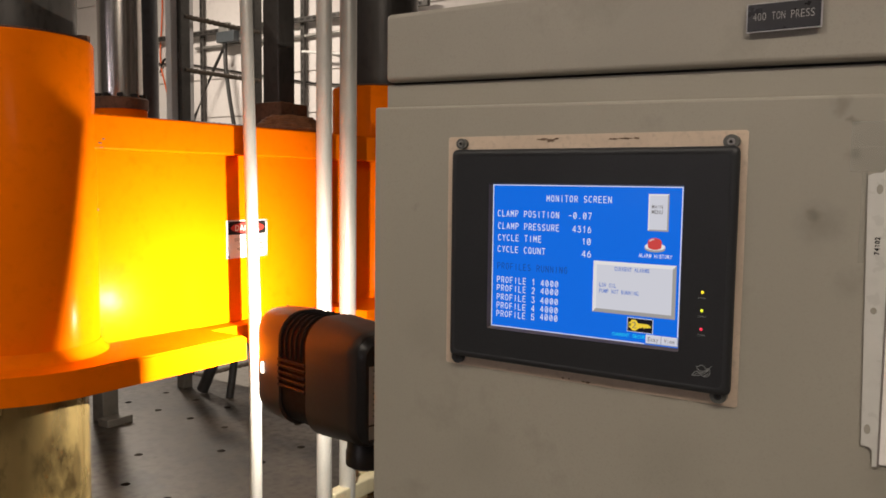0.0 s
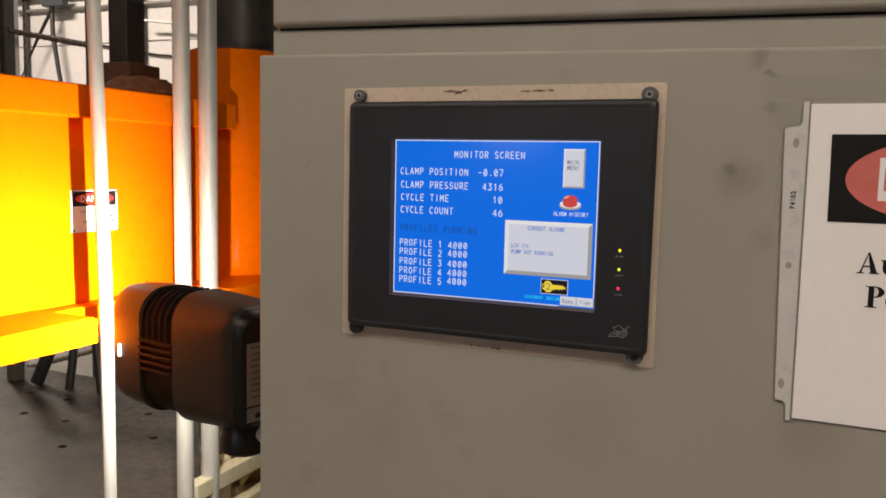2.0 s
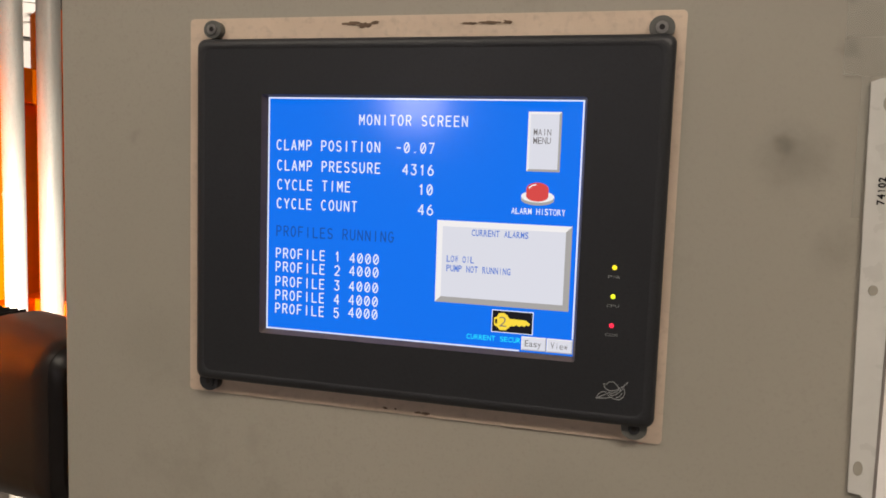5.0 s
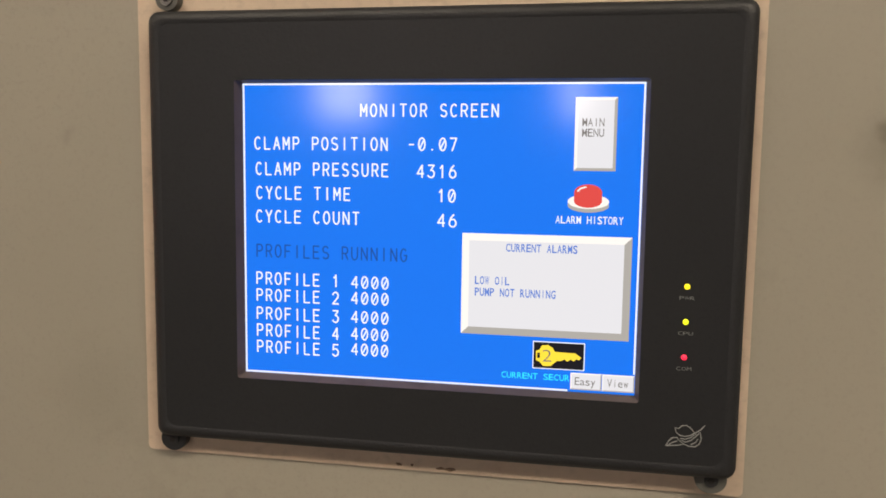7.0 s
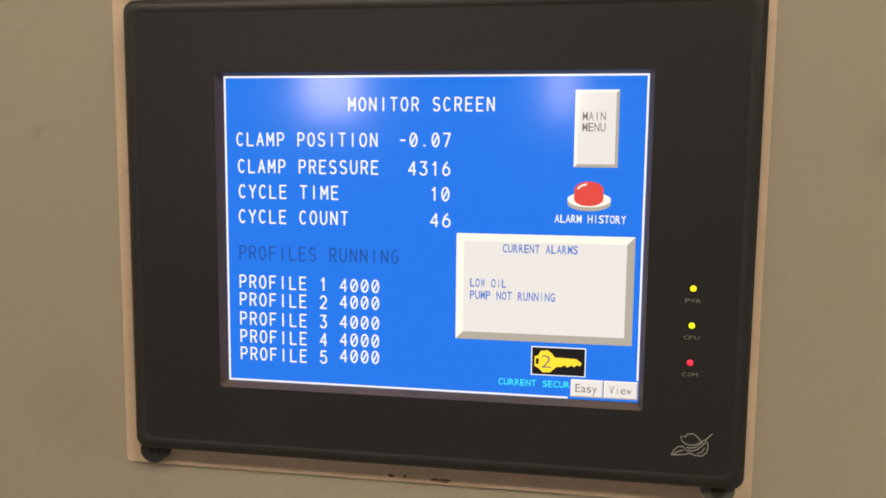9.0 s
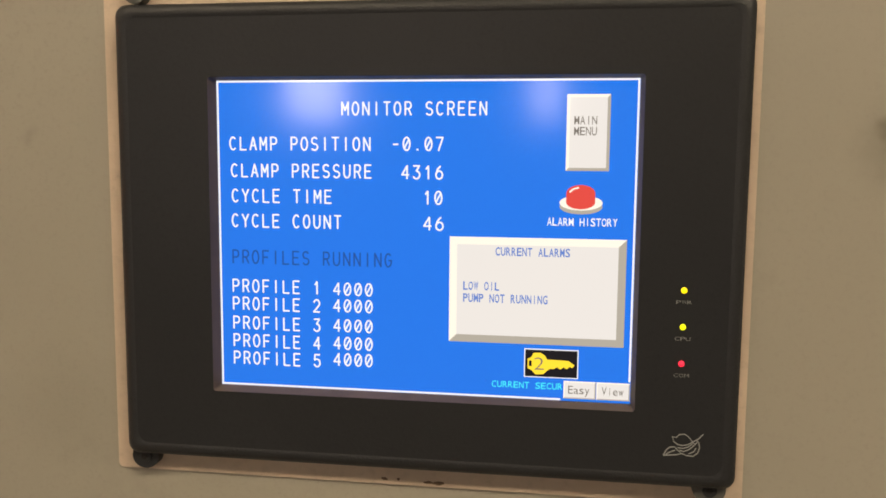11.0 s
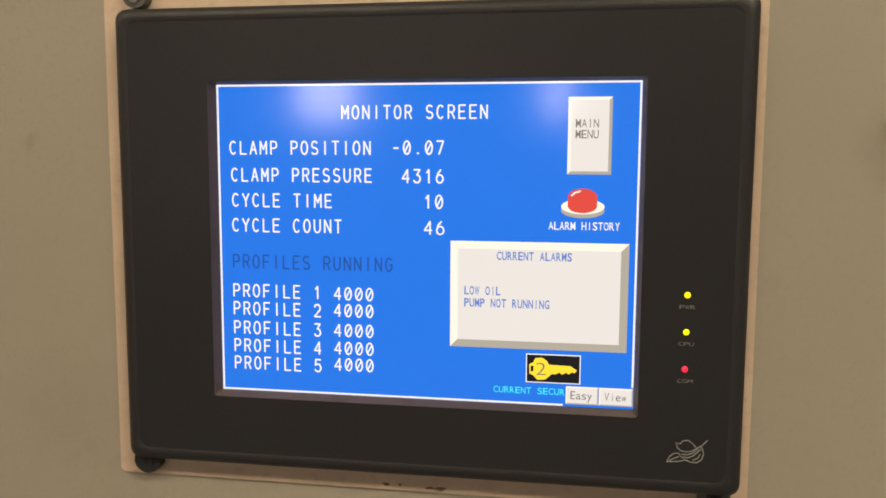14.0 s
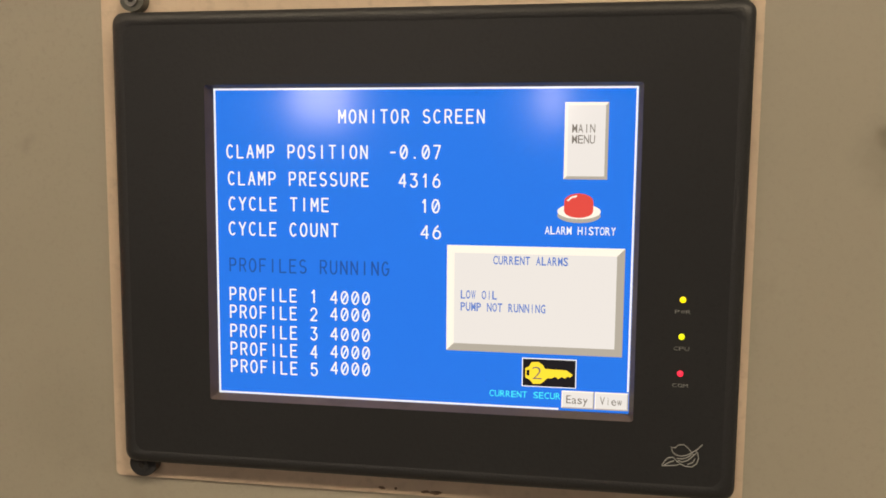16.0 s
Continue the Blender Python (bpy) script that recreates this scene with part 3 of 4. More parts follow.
BX0, BX1, BZ0, BZ1 = -0.1600, 0.1578, 1.2802, 1.5185
IX0, IX1, IZ0, IZ1 = -0.1092, 0.1080, ZC - 0.0820, ZC + 0.0810
part("bezel", frame_loft([
    (rounded(BX0 + 0.001, BX1 - 0.001, BZ0 + 0.001, BZ1 - 0.001, 0.006), DF - 0.002),
    (rounded(BX0, BX1, BZ0, BZ1, 0.006), BF + 0.0065),
    (rounded(BX0 + 0.0008, BX1 - 0.0008, BZ0 + 0.0008, BZ1 - 0.0008, 0.006), BF + 0.0030),
    (rounded(BX0 + 0.003, BX1 - 0.003, BZ0 + 0.003, BZ1 - 0.003, 0.006), BF + 0.0010),
    (rounded(BX0 + 0.006, BX1 - 0.006, BZ0 + 0.006, BZ1 - 0.006, 0.006), BF + 0.0004),
    (rounded(BX0 + 0.0075, BX1 - 0.0075, BZ0 + 0.0075, BZ1 - 0.0075, 0.006), BF + 0.0010)]), M_BEZEL, panel, "rounded charcoal plastic bezel", smooth=True)
part("overlay", frame_loft([
    (rounded(BX0 + 0.0075, BX1 - 0.0075, BZ0 + 0.0075, BZ1 - 0.0075, 0.006), BF + 0.0010),
    (rounded(IX0, IX1, IZ0, IZ1, 0.0015), BF + 0.0010),
    ]), M_BEZEL_IN, panel, "matt charcoal overlay round the display")
part("display_edge", frame_loft([
    (rounded(IX0, IX1, IZ0, IZ1, 0.0015), BF + 0.0009),
    (rounded(-0.1066, 0.1062, ZC - 0.0796, ZC + 0.0796, 0.0006), -0.0003)]), M_FRAME, panel, "dark brown sloped rim of the display")
part("back_box", box(-0.148, 0.147, DF - 0.001, 0.16, 1.289, 1.509), M_EAR, panel)

# mounting ears with screws at the corners
for sx, sz, r in ((-0.1505, 1.5252, 0.0066), (0.1488, 1.5225, 0.0075), (0.1460, 1.2785, 0.0080), (-0.1520, 1.2778, 0.0076)):
    ear = part("mounting_ear", prism(ellipse(sx, sz, r, r * 0.92, 28), 0.001, DF - 0.0008), M_BEZEL if sx < 0 and sz < 1.4 else M_EAR, panel, "dark plastic corner ear with a screw", smooth=False)
    part("screw", prism(ellipse(sx, sz, 0.0036, 0.0036, 18), -0.0002, 0.004), M_BEZEL if sz < 1.4 else M_SCREW, ear, "zinc socket screw")
    part("screw_socket", prism(ellipse(sx, sz, 0.0018, 0.0018, 6), -0.0005, 0.002), M_HOLE, ear)

# the display
screen = part("screen", box(-0.1066, 0.1062, 0.0002, 0.006, ZC - 0.0796, ZC + 0.0796), M_BLUE, panel, "lit blue display with white writing")


def on_screen(name, bm, m, label=""):
    return part(name, bm, m, screen, label)


def rect(x0, x1, z0, z1, y):
    """A filled patch of the display, in millimetres from its middle."""
    return prism([(x0 / 1000, ZC + z0 / 1000), (x1 / 1000, ZC + z0 / 1000), (x1 / 1000, ZC + z1 / 1000), (x0 / 1000, ZC + z1 / 1000)], y, 0.0001)


def row(text, x0, x1, z0, z1, m=None, weight=0.115):
    return on_screen("writing", pen_letters(text, x0 / 1000, x1 / 1000, ZC + z0 / 1000, ZC + z1 / 1000, -0.0003, weight=weight), m or M_WHITE)


def line(text, x0, x1, z0, z1, m=None, y=-0.0003, bold=0.005, fill=0.74, **kw):
    return on_screen("writing", letters(text, x0 / 1000, x1 / 1000, ZC + z0 / 1000, ZC + z1 / 1000, y, bold=bold, fill=fill, slash=True, **kw), m or M_WHITE)


# bright outline of the picture
for b in ((-106.4, 106.0, 78.6, 79.5), (-106.4, 72.0, -79.4, -78.5), (-106.4, -105.5, -78.5, 78.6), (105.1, 106.0, -68.6, 78.6)):
    on_screen("picture_edge", rect(*b, -0.0001), M_WHITE)
row("MONITOR SCREEN", -40.5, 33.2, 61.8, 68.9)
row("CLAMP POSITION", -100.0, -25.3, 44.1, 51.3)
row("-0.07", -14.6, 11.7, 44.3, 51.5)
row("CLAMP PRESSURE", -99.4, -24.8, 30.3, 37.6)
row("4316", -9.7, 11.7, 30.2, 37.4)
row("CYCLE TIME", -99.2, -45.6, 17.3, 24.6)
row("10", 1.5, 11.4, 17.6, 24.8)
row("CYCLE COUNT", -99.4, -40.6, 4.4, 11.7)
row("46", 1.6, 12.2, 4.6, 11.8)
row("PROFILES RUNNING", -99.6, -14.2, -14.6, -7.2, M_NAVY, 0.10)
for i, (za, zb) in enumerate(((-29.8, -29.9), (-39.2, -38.6), (-49.4, -49.0), (-58.9, -58.3), (-68.2, -66.9))):
    row("PROFILE %d" % (i + 1), -99.8, -52.0, za, za + 7.2)
    row("4000", -45.3, -24.3, zb, zb + 7.0)


def raised(name, x0, x1, z0, z1, e, label):
    """A drawn push button with bevelled edges."""
    X = [(v / 1000) for v in (x0, x0 + e, x1 - e, x1)]
    Z = [ZC + v / 1000 for v in (z0, z0 + e, z1 - e, z1)]
    face = on_screen(name, prism([(X[1], Z[1]), (X[2], Z[1]), (X[2], Z[2]), (X[1], Z[2])], -0.0002, 0.0001), M_BOXF, label)
    for q, m in (([(X[0], Z[3]), (X[3], Z[3]), (X[2], Z[2]), (X[1], Z[2])], M_BOXL), ([(X[0], Z[0]), (X[1], Z[1]), (X[1], Z[2]), (X[0], Z[3])], M_BOXL),
                 ([(X[3], Z[0]), (X[3], Z[3]), (X[2], Z[2]), (X[2], Z[1])], M_BOXD), ([(X[0], Z[0]), (X[3], Z[0]), (X[2], Z[1]), (X[1], Z[1])], M_BOXD)):
        on_screen("button_edge", prism(q, -0.0002, 0.0001), m)
    return face


raised("menu_button", 71.8, 92.6, 35.2, 72.1, 1.5, "pale grey drawn button")
line("MAIN", 75.4, 86.3, 57.6, 61.6, M_DKINK, -0.0004, fill=0.86)
line("MENU", 75.4, 86.3, 52.4, 56.4, M_DKINK, -0.0004, fill=0.86)
raised("alarm_box", 15.2, 102.2, -51.4, 2.0, 3.8, "pale grey drawn message box")
line("CURRENT ALARMS", 38.3, 75.0, -7.0, -3.0, M_INK, -0.0004, bold=0.020, fill=0.86)
line("LOW OIL", 22.3, 40.4, -24.7, -20.6, M_INK, -0.0004, bold=0.020, fill=0.86)
line("PUMP NOT RUNNING", 22.3, 64.5, -30.8, -26.7, M_INK, -0.0004, bold=0.020, fill=0.86)
# drawn red push button
on_screen("button_plate_shade", prism(ellipse(0.0796, ZC + 0.0178, 0.0104, 0.0037), -0.0002, 0.0001), M_BOXD)
on_screen("button_plate", prism(ellipse(0.0796, ZC + 0.0197, 0.0104, 0.0037), -0.0003, 0.0001), M_BOXL)
on_screen("red_button", prism([(0.0724, ZC + 0.0200)] + ellipse(0.0794, ZC + 0.0243, 0.0070, 0.0042, 14, 180, 0) + [(0.0864, ZC + 0.0200)] + ellipse(0.0794, ZC + 0.0200, 0.0070, 0.0034, 14, 0, -180)[1:-1], -0.0004, 0.0001), M_RED)
on_screen("button_glint", stroke([(0.0740, ZC + 0.0248), (0.0757, ZC + 0.0264), (0.0785, ZC + 0.0272)], 0.0008, -0.0006, -0.0003), M_BOXL)
line("ALARM HISTORY", 63.4, 97.4, 8.4, 12.2, bold=0.010, fill=0.88)
# key picture
on_screen("key_outline", rect(53.5, 80.4, -68.2, -53.6, -0.0001), M_WHITE)
on_screen("key_field", rect(54.0, 79.9, -67.7, -54.1, -0.0003), M_BLK)
kz = -61.0
key_pts = [(55.2, 2.2), (57.0, 3.0), (58.2, 5.3), (61.5, 5.6), (63.8, 4.2), (65.0, 2.2), (75.5, 1.9), (78.6, -0.2), (77.4, -1.7), (76.2, -1.0), (74.8, -2.3), (73.2, -1.4), (71.6, -2.6),
           (70.0, -1.5), (68.2, -2.5), (66.4, -2.4), (65.0, -3.6), (63.0, -5.4), (59.2, -5.6), (57.2, -3.4), (55.3, -2.6)]
on_screen("key_picture", prism([(x / 1000, ZC + (kz + z) / 1000) for x, z in key_pts], -0.0005, 0.0001), M_YEL, "drawn yellow key")
on_screen("key_slot", rect(55.9, 57.3, kz - 1.4, kz + 1.4, -0.0007), M_BLK)
line("2", 58.6, 63.4, kz - 3.2, kz + 3.2, M_DKINK, -0.0007, bold=-0.012)
line("CURRENT SECUR", 37.4, 72.8, -74.0, -70.8, M_CYAN, -0.0003, bold=0.004, fill=0.84)
raised("easy_button", 73.4, 89.3, -78.3, -69.4, 0.6, "pale grey drawn button")
raised("view_button", 89.6, 105.9, -78.3, -69.4, 0.6, "pale grey drawn button")
on_screen("writing", letters("Easy", 0.0757, 0.0862, ZC - 0.0757, ZC - 0.0716, -0.0004, fill=0.84), M_DKINK)
on_screen("writing", letters("View", 0.0922, 0.1028, ZC - 0.0757, ZC - 0.0716, -0.0004, fill=0.84), M_DKINK)

# status lamps with their printed names, and the printed leaf mark
for z, m, name, lab in ((-21.2, M_LEDY, "PWR", "lit yellow status lamp"), (-39.0, M_LEDG, "CPU", "lit lime-yellow status lamp"), (-57.0, M_LEDR, "COM", "lit red status lamp")):
    bm = bmesh.new()
    bmesh.ops.create_uvsphere(bm, u_segments=16, v_segments=8, radius=0.0015)
    bmesh.ops.translate(bm, verts=bm.verts[:], vec=(0.1293, BF + 0.0012, ZC + z / 1000))
    part("status_lamp", bm, m, panel, lab, smooth=True)
    part("lamp_name", letters(name, 0.1258, 0.1330, ZC + (z - 6.6) / 1000, ZC + (z - 4.8) / 1000, BF + 0.0008, fill=0.84, lean=0.0003, bold=-0.01), M_LOGO, panel)


def leaf_lines():
    bm = bmesh.new()
    ox, oz = 0.1224, ZC - 0.1030
    W, y0, y1 = 0.00042, BF + 0.0007, BF + 0.0012
    for pts in ([(0, 0), (1.2, 2.6), (3.0, 4.3), (5.2, 4.6), (6.8, 2.8), (8.8, 1.4), (6.0, 0.6), (3.0, 0.3), (0, 0)],
                [(1.2, 0.6), (3.2, 1.9), (5.6, 2.9)],
                [(6.6, 5.8), (4.8, 7.2), (4.0, 9.6), (6.0, 9.3), (7.2, 10.8), (9.8, 11.2), (12.0, 9.6), (13.6, 7.6), (14.6, 6.4)],
                [(6.6, 5.8), (9.0, 5.4), (11.5, 6.0), (14.0, 7.6), (16.4, 9.2), (18.6, 11.7)],
                [(7.6, 3.2), (9.4, 2.4), (12.2, 3.6), (14.6, 6.0), (15.8, 7.4)],
                [(8.8, 1.4), (11.0, 0.5), (14.0, 0.3), (16.2, 2.0), (17.0, 4.6), (16.6, 7.2), (15.6, 8.4)],
                [(6.8, 4.2), (9.4, 4.0), (12.0, 5.0), (13.6, 6.6)], [(12.0, 1.4), (14.4, 2.6), (15.4, 4.6)]):
        stroke([(ox + a / 1000, oz + b / 1000) for a, b in pts], W, y0, y1, bm)
    return bm


part("printed_leaf", leaf_lines(), M_LOGO, panel, "thin grey printed leaf outline")

# ---------------------------------------------------------------- warning sheet in a plastic sleeve
sheet = thing("warning_sheet", "white paper danger notice in clear sleeve taped to door", "sign")
PX0, PX1, PZ0, PZ1 = 0.2832, 0.4950, 1.2385, 1.5130
part("paper", prism([(PX0, PZ1), (PX0 + 0.0012, PZ0), (PX1, PZ0 - 0.001), (PX1, PZ1)], DF - 0.0022, DF - 0.0014), M_PAPER, sheet, "white printed paper")
strip = [(0.2640, 1.4915), (0.2690, 1.4935), (0.2755, 1.4940), (0.2775, 1.4975), (0.2779, 1.5145), (0.2822, 1.5150), (0.2832, 1.2360), (0.2796, 1.2358), (0.2790, 1.2500), (0.2765, 1.2528), (0.2700, 1.2535)]
part("binding_strip", prism(strip, DF - 0.0026, DF - 0.0010), M_STRIP, sheet, "milky plastic binding strip with punched holes")
for hx, hz, hr in ((0.2736, 1.4797, 0.0042), (0.2740, 1.3739, 0.0030), (0.2742, 1.2685, 0.0044)):
    part("punched_hole", prism(ellipse(hx, hz, 0.0026, hr, 20), DF - 0.0029, DF - 0.0015), M_DOOR, sheet)
# Grey strip: the shadow line along the fold, put into the colour.
part("sleeve_fold", prism([(0.2822, 1.5150), (0.2835, 1.5150), (0.2848, 1.2358), (0.2832, 1.2358)], DF - 0.0030, DF - 0.0012), M_SILVER, sheet, "grey strip painted for the shadow line along the sleeve fold")
part("black_block", prism([(0.3010, 1.4874), (0.3020, 1.4135), (0.4780, 1.4130), (0.4780, 1.4878)], DF - 0.0026, DF - 0.0020), M_PAPERBLK, sheet)
part("red_oval", prism(ellipse(0.3900, 1.4500, 0.0765, 0.0345, 48), DF - 0.0028, DF - 0.0020), M_PAPERRED, sheet, "faded red printed oval")
part("danger_word", letters("DANGER", 0.3385, 0.4370, 1.4345, 1.4660, DF - 0.00292, bold=0.045, mono=False), M_PAPER, sheet)
for word, x0, z in (("Authorized", 0.3270, 1.3710), ("Personnel", 0.3350, 1.3425), ("Only", 0.3580, 1.3135)):
    part("printed_word", book_word(word, x0, z, 0.0180, DF - 0.0027), M_PAPERBLK, sheet, "black printed writing")


def code_bars():
    """The small number printed sideways on the binding strip."""
    flat = letters("74102", 0.0, 0.0155, 0.0, 0.0038, 0.0, bold=0.035, fill=0.86)
    for v in flat.verts:
        u, w = v.co.x, v.co.z
        v.co = Vector((0.2758 - w, DF - 0.0029, 1.4230 + u))
    return flat


part("strip_number", code_bars(), M_PAPERBLK, sheet)


def wrinkle_sheet(x0, x1, z0, z1, nx, nz, depth):
    bm = bmesh.new()
    grid = [[bm.verts.new((x0 + (x1 - x0) * i / nx, DF - 0.0012 - depth * (0.5 + noise.noise(Vector((i * 0.9, j * 0.7, x0 * 50)))), z0 + (z1 - z0) * j / nz)) for i in range(nx + 1)] for j in range(nz + 1)]
    for j in range(nz):
        for i in range(nx):
            bm.faces.new((grid[j][i], grid[j][i + 1], grid[j + 1][i + 1], grid[j + 1][i]))
    return bm


part("clear_tape", wrinkle_sheet(0.249, 0.47, 1.5165, 1.5385, 40, 6, 0.0010), M_CLEAR, sheet, "crinkled clear tape", smooth=True)
part("clear_tape", wrinkle_sheet(0.249, 0.2772, 1.4950, 1.5160, 8, 6, 0.0010), M_CLEAR, sheet, "crinkled clear tape", smooth=True)
part("clear_tape", wrinkle_sheet(0.2592, 0.2638, 1.4150, 1.4945, 3, 18, 0.0022), M_CLEAR, sheet, "crinkled clear tape", smooth=True)

# ---------------------------------------------------------------- flood light beside the enclosure
M_VENT = mat("vent_black_plastic", (0.005, 0.0045, 0.0045), 0.6, specular=0.06, vary=0.1)
M_RIB = mat("dark_brown_plastic", (0.007, 0.006, 0.006), 0.6, specular=0.10, vary=0.1)


def flood_light():
    t = thing("flood_light", "brown plastic flood light housing with slotted vents and black end cap", "lamp")
    o = Vector((-0.4517, 0.1636, 1.152))                 # lower front corner line at the end cap
    a = Vector((-0.952, 0.306, -0.043)).normalized()        # along the housing
    d = Vector((0.306, 0.952, 0)).normalized()         # towards its back

    def ring(u, depth0, depth1, h, r, n=8):
        """A rounded section at u along the housing."""
        pts = []
        for p, q in rounded(depth0, depth1, -h, h, r, n):
            pts.append(o + a * u + d * p + Vector((0, 0, q)))
        return pts

    def loft(sections, caps=(True, True)):
        bm = bmesh.new()
        rs = [[bm.verts.new(p) for p in s] for s in sections]
        n = len(rs[0])
        for s0, s1 in zip(rs, rs[1:]):
            for i in range(n):
                bm.faces.new((s0[i], s0[(i + 1) % n], s1[(i + 1) % n], s1[i]))
        if caps[0]:
            bm.faces.new(rs[0][::-1])
        if caps[1]:
            bm.faces.new(rs[-1])
        return bm

    # brown body, slotted band, rounded nose, black end cap
    body = part("body", loft([ring(-0.010, 0.006, 0.125, 0.088, 0.030), ring(-0.004, 0.002, 0.125, 0.091, 0.032), ring(0.012, 0.000, 0.125, 0.094, 0.042), ring(0.137, -0.002, 0.125, 0.105, 0.050), ring(0.141, 0.002, 0.125, 0.102, 0.050)]), M_BROWN, t, "glossy brown plastic body", smooth=True)
    part("vent_band", loft([ring(0.138, 0.004, 0.125, 0.0995, 0.050), ring(0.240, 0.004, 0.120, 0.1010, 0.050)]), M_VENT, t, "dark slotted vent band", smooth=True)
    nose = [ring(0.236, -0.001, 0.120, 0.1055, 0.050)]
    for k in range(1, 10):
        s = k / 9
        c = math.sqrt(max(0.0, 1 - s * s * 0.97))
        nose.append(ring(0.242 + 0.118 * math.sin(s * math.pi / 2), 0.055 - 0.056 * c, 0.095 + 0.025 * c, 0.076 + 0.0295 * c ** 0.6, 0.018 + 0.032 * c))
    part("nose", loft(nose), M_BROWN, t, "rounded glossy brown end", smooth=True)
    part("end_cap", loft([ring(-0.024, 0.014, 0.120, 0.078, 0.026), ring(-0.018, 0.008, 0.120, 0.084, 0.030), ring(-0.009, 0.006, 0.125, 0.0875, 0.030)]), M_BLACKP, t, "black plastic end cap", smooth=True)
    # upper vertical ribs follow the curve of the band; lower ones lie level
    for i in range(5):
        u = 0.153 + i * 0.0182
        # front face and top corner of the outline
        line_pts = [o + a * u + d * -0.0012 + Vector((0, 0, 0.028)), o + a * u + d * -0.0012 + Vector((0, 0, 0.049))]
        for k in range(1, 8):
            ang = radians(180 - 90 * k / 7)
            line_pts.append(o + a * u + d * (0.0490 + 0.0505 * math.cos(ang)) + Vector((0, 0, 0.0530 + 0.0505 * math.sin(ang))))
        line_pts.append(o + a * u + d * 0.075 + Vector((0, 0, 0.1035)))
        part("vent_rib", tube(line_pts, 0.0024, 8), M_RIB, t)
    for i in range(5):
        z = 0.022 - i * 0.0115
        part("vent_rib", tube([o + a * 0.140 + d * -0.0008 + Vector((0, 0, z)), o + a * 0.237 + d * -0.0008 + Vector((0, 0, z))], 0.0028, 8), M_RIB, t)
    # rating labels on the end cap
    def on_cap(u0, u1, z0, z1, m, name, off=0.0):
        bm = bmesh.new()
        c0 = o + a * (-0.0246 - off)
        q = [c0 + d * u0 + Vector((0, 0, z0)), c0 + d * u1 + Vector((0, 0, z0)), c0 + d * u1 + Vector((0, 0, z1)), c0 + d * u0 + Vector((0, 0, z1))]
        v0 = [bm.verts.new(p) for p in q]
        v1 = [bm.verts.new(p + a * 0.0006) for p in q]
        bm.faces.new(v0), bm.faces.new(v1[::-1])
        for i in range(4):
            bm.faces.new((v0[i], v1[i], v1[(i + 1) % 4], v0[(i + 1) % 4]))
        return part(name, bm, m, t)
    lab = on_cap(0.020, 0.092, -0.050, 0.042, M_SILVER, "rating_label")
    tagged(lab, "silver rating label with fine print")
    for i in range(9):
        on_cap(0.027, 0.027 + 0.026 + 0.03 * ((i * 7) % 5) / 5, 0.034 - i * 0.009, 0.0365 - i * 0.009, M_EAR, "print_bar", 0.0006)
    on_cap(0.020, 0.048, -0.074, -0.053, M_SILVER, "small_label")
    on_cap(0.034, 0.043, -0.069, -0.062, M_HOLE, "print_bar", 0.0006)
    # lens on the press side, stem and arm to the enclosure
    cl = o + a * 0.290 + d * 0.110 + Vector((0, 0, 0.030))
    bm = tube([cl, Vector((-0.727, 0.4095, 1.182))], 0.014, 24)
    part("lens", bm, M_LENS, t, "lit frosted lens")
    # unseen plate added beside the lens; it cuts the beam on one side
    bm = bmesh.new()
    near = [bm.verts.new(p) for p in ((-0.7747, 0.3580, 1.100), (-0.7751, 0.3583, 1.180), (-0.7803, 0.3630, 1.238))]
    far = [bm.verts.new(v.co + Vector((0.0394, -0.0308, 0))) for v in near]
    for i in range(2):
        bm.faces.new((near[i], near[i + 1], far[i + 1], far[i]))
    bmesh.ops.solidify(bm, geom=bm.faces[:], thickness=0.003)
    part("lens_rim", bm, M_BROWN, t)
    for u, dz, hh in ((0.306, -0.004, 0.010),):
        c = o + a * u + d * 0.0035 + Vector((0, 0, dz))
        part("light_slot", tube([c - Vector((0, 0, hh)), c + Vector((0, 0, hh))], 0.0042, 8), M_LENS, t, "bright slot where lamp light shows")
    c = o + a * 0.262 + d * 0.05 + Vector((0, 0, 0.1015))
    part("light_slot", tube([c - a * 0.010, c + a * 0.010], 0.0030, 8), M_LENS, t, "bright slot where lamp light shows")
    part("stem", lathe([(0.030, 1.018), (0.036, 1.022), (0.036, 1.044), (0.034, 1.047), (0.034, 1.085)], -0.462, 0.222, 28), M_BLACKP, t, "black mounting stem", smooth=True)
    part("arm", tube([(-0.462, 0.222, 1.050), (-0.262, 0.222, 1.050)], 0.014, 16), M_CONDUIT, t, "galvanised mounting arm", smooth=True)
    return t


flood_light()


# ---------------------------------------------------------------- conduits
def conduit(cx, cy, r, couplings, label, lean=0.0):
    """An upright pipe; above breast height it may lean away a little."""
    t = thing("conduit", label, "pipe", "upright conduits")
    pts = [(cx - lean * max(0.0, z - 1.15), cy - lean * max(0.0, z - 1.15), z) for z in (0.0, 0.9, 1.15, 1.4, 1.7, 2.2, 3.5, 5.0)]
    part("pipe", tube(pts, r, 28), M_CONDUIT, t, smooth=True)
    for z in couplings:
        part("coupling", lathe([(r + 0.0012, z - 0.03), (r + 0.003, z - 0.028), (r + 0.003, z + 0.028), (r + 0.0012, z + 0.03)], cx - lean * (z - 1.15), cy - lean * (z - 1.15), 28), M_CONDUIT, t, smooth=True)
    return t


conduit(-0.997, 0.481, 0.0138, (3.0,), "thin galvanised steel conduit standing before the press", lean=0.014)
conduit(-0.980, 0.694, 0.0190, (3.1,), "galvanised steel conduit standing before the press")
conduit(-0.987, 0.792, 0.0215, (3.2,), "thick galvanised steel conduit standing before the press")

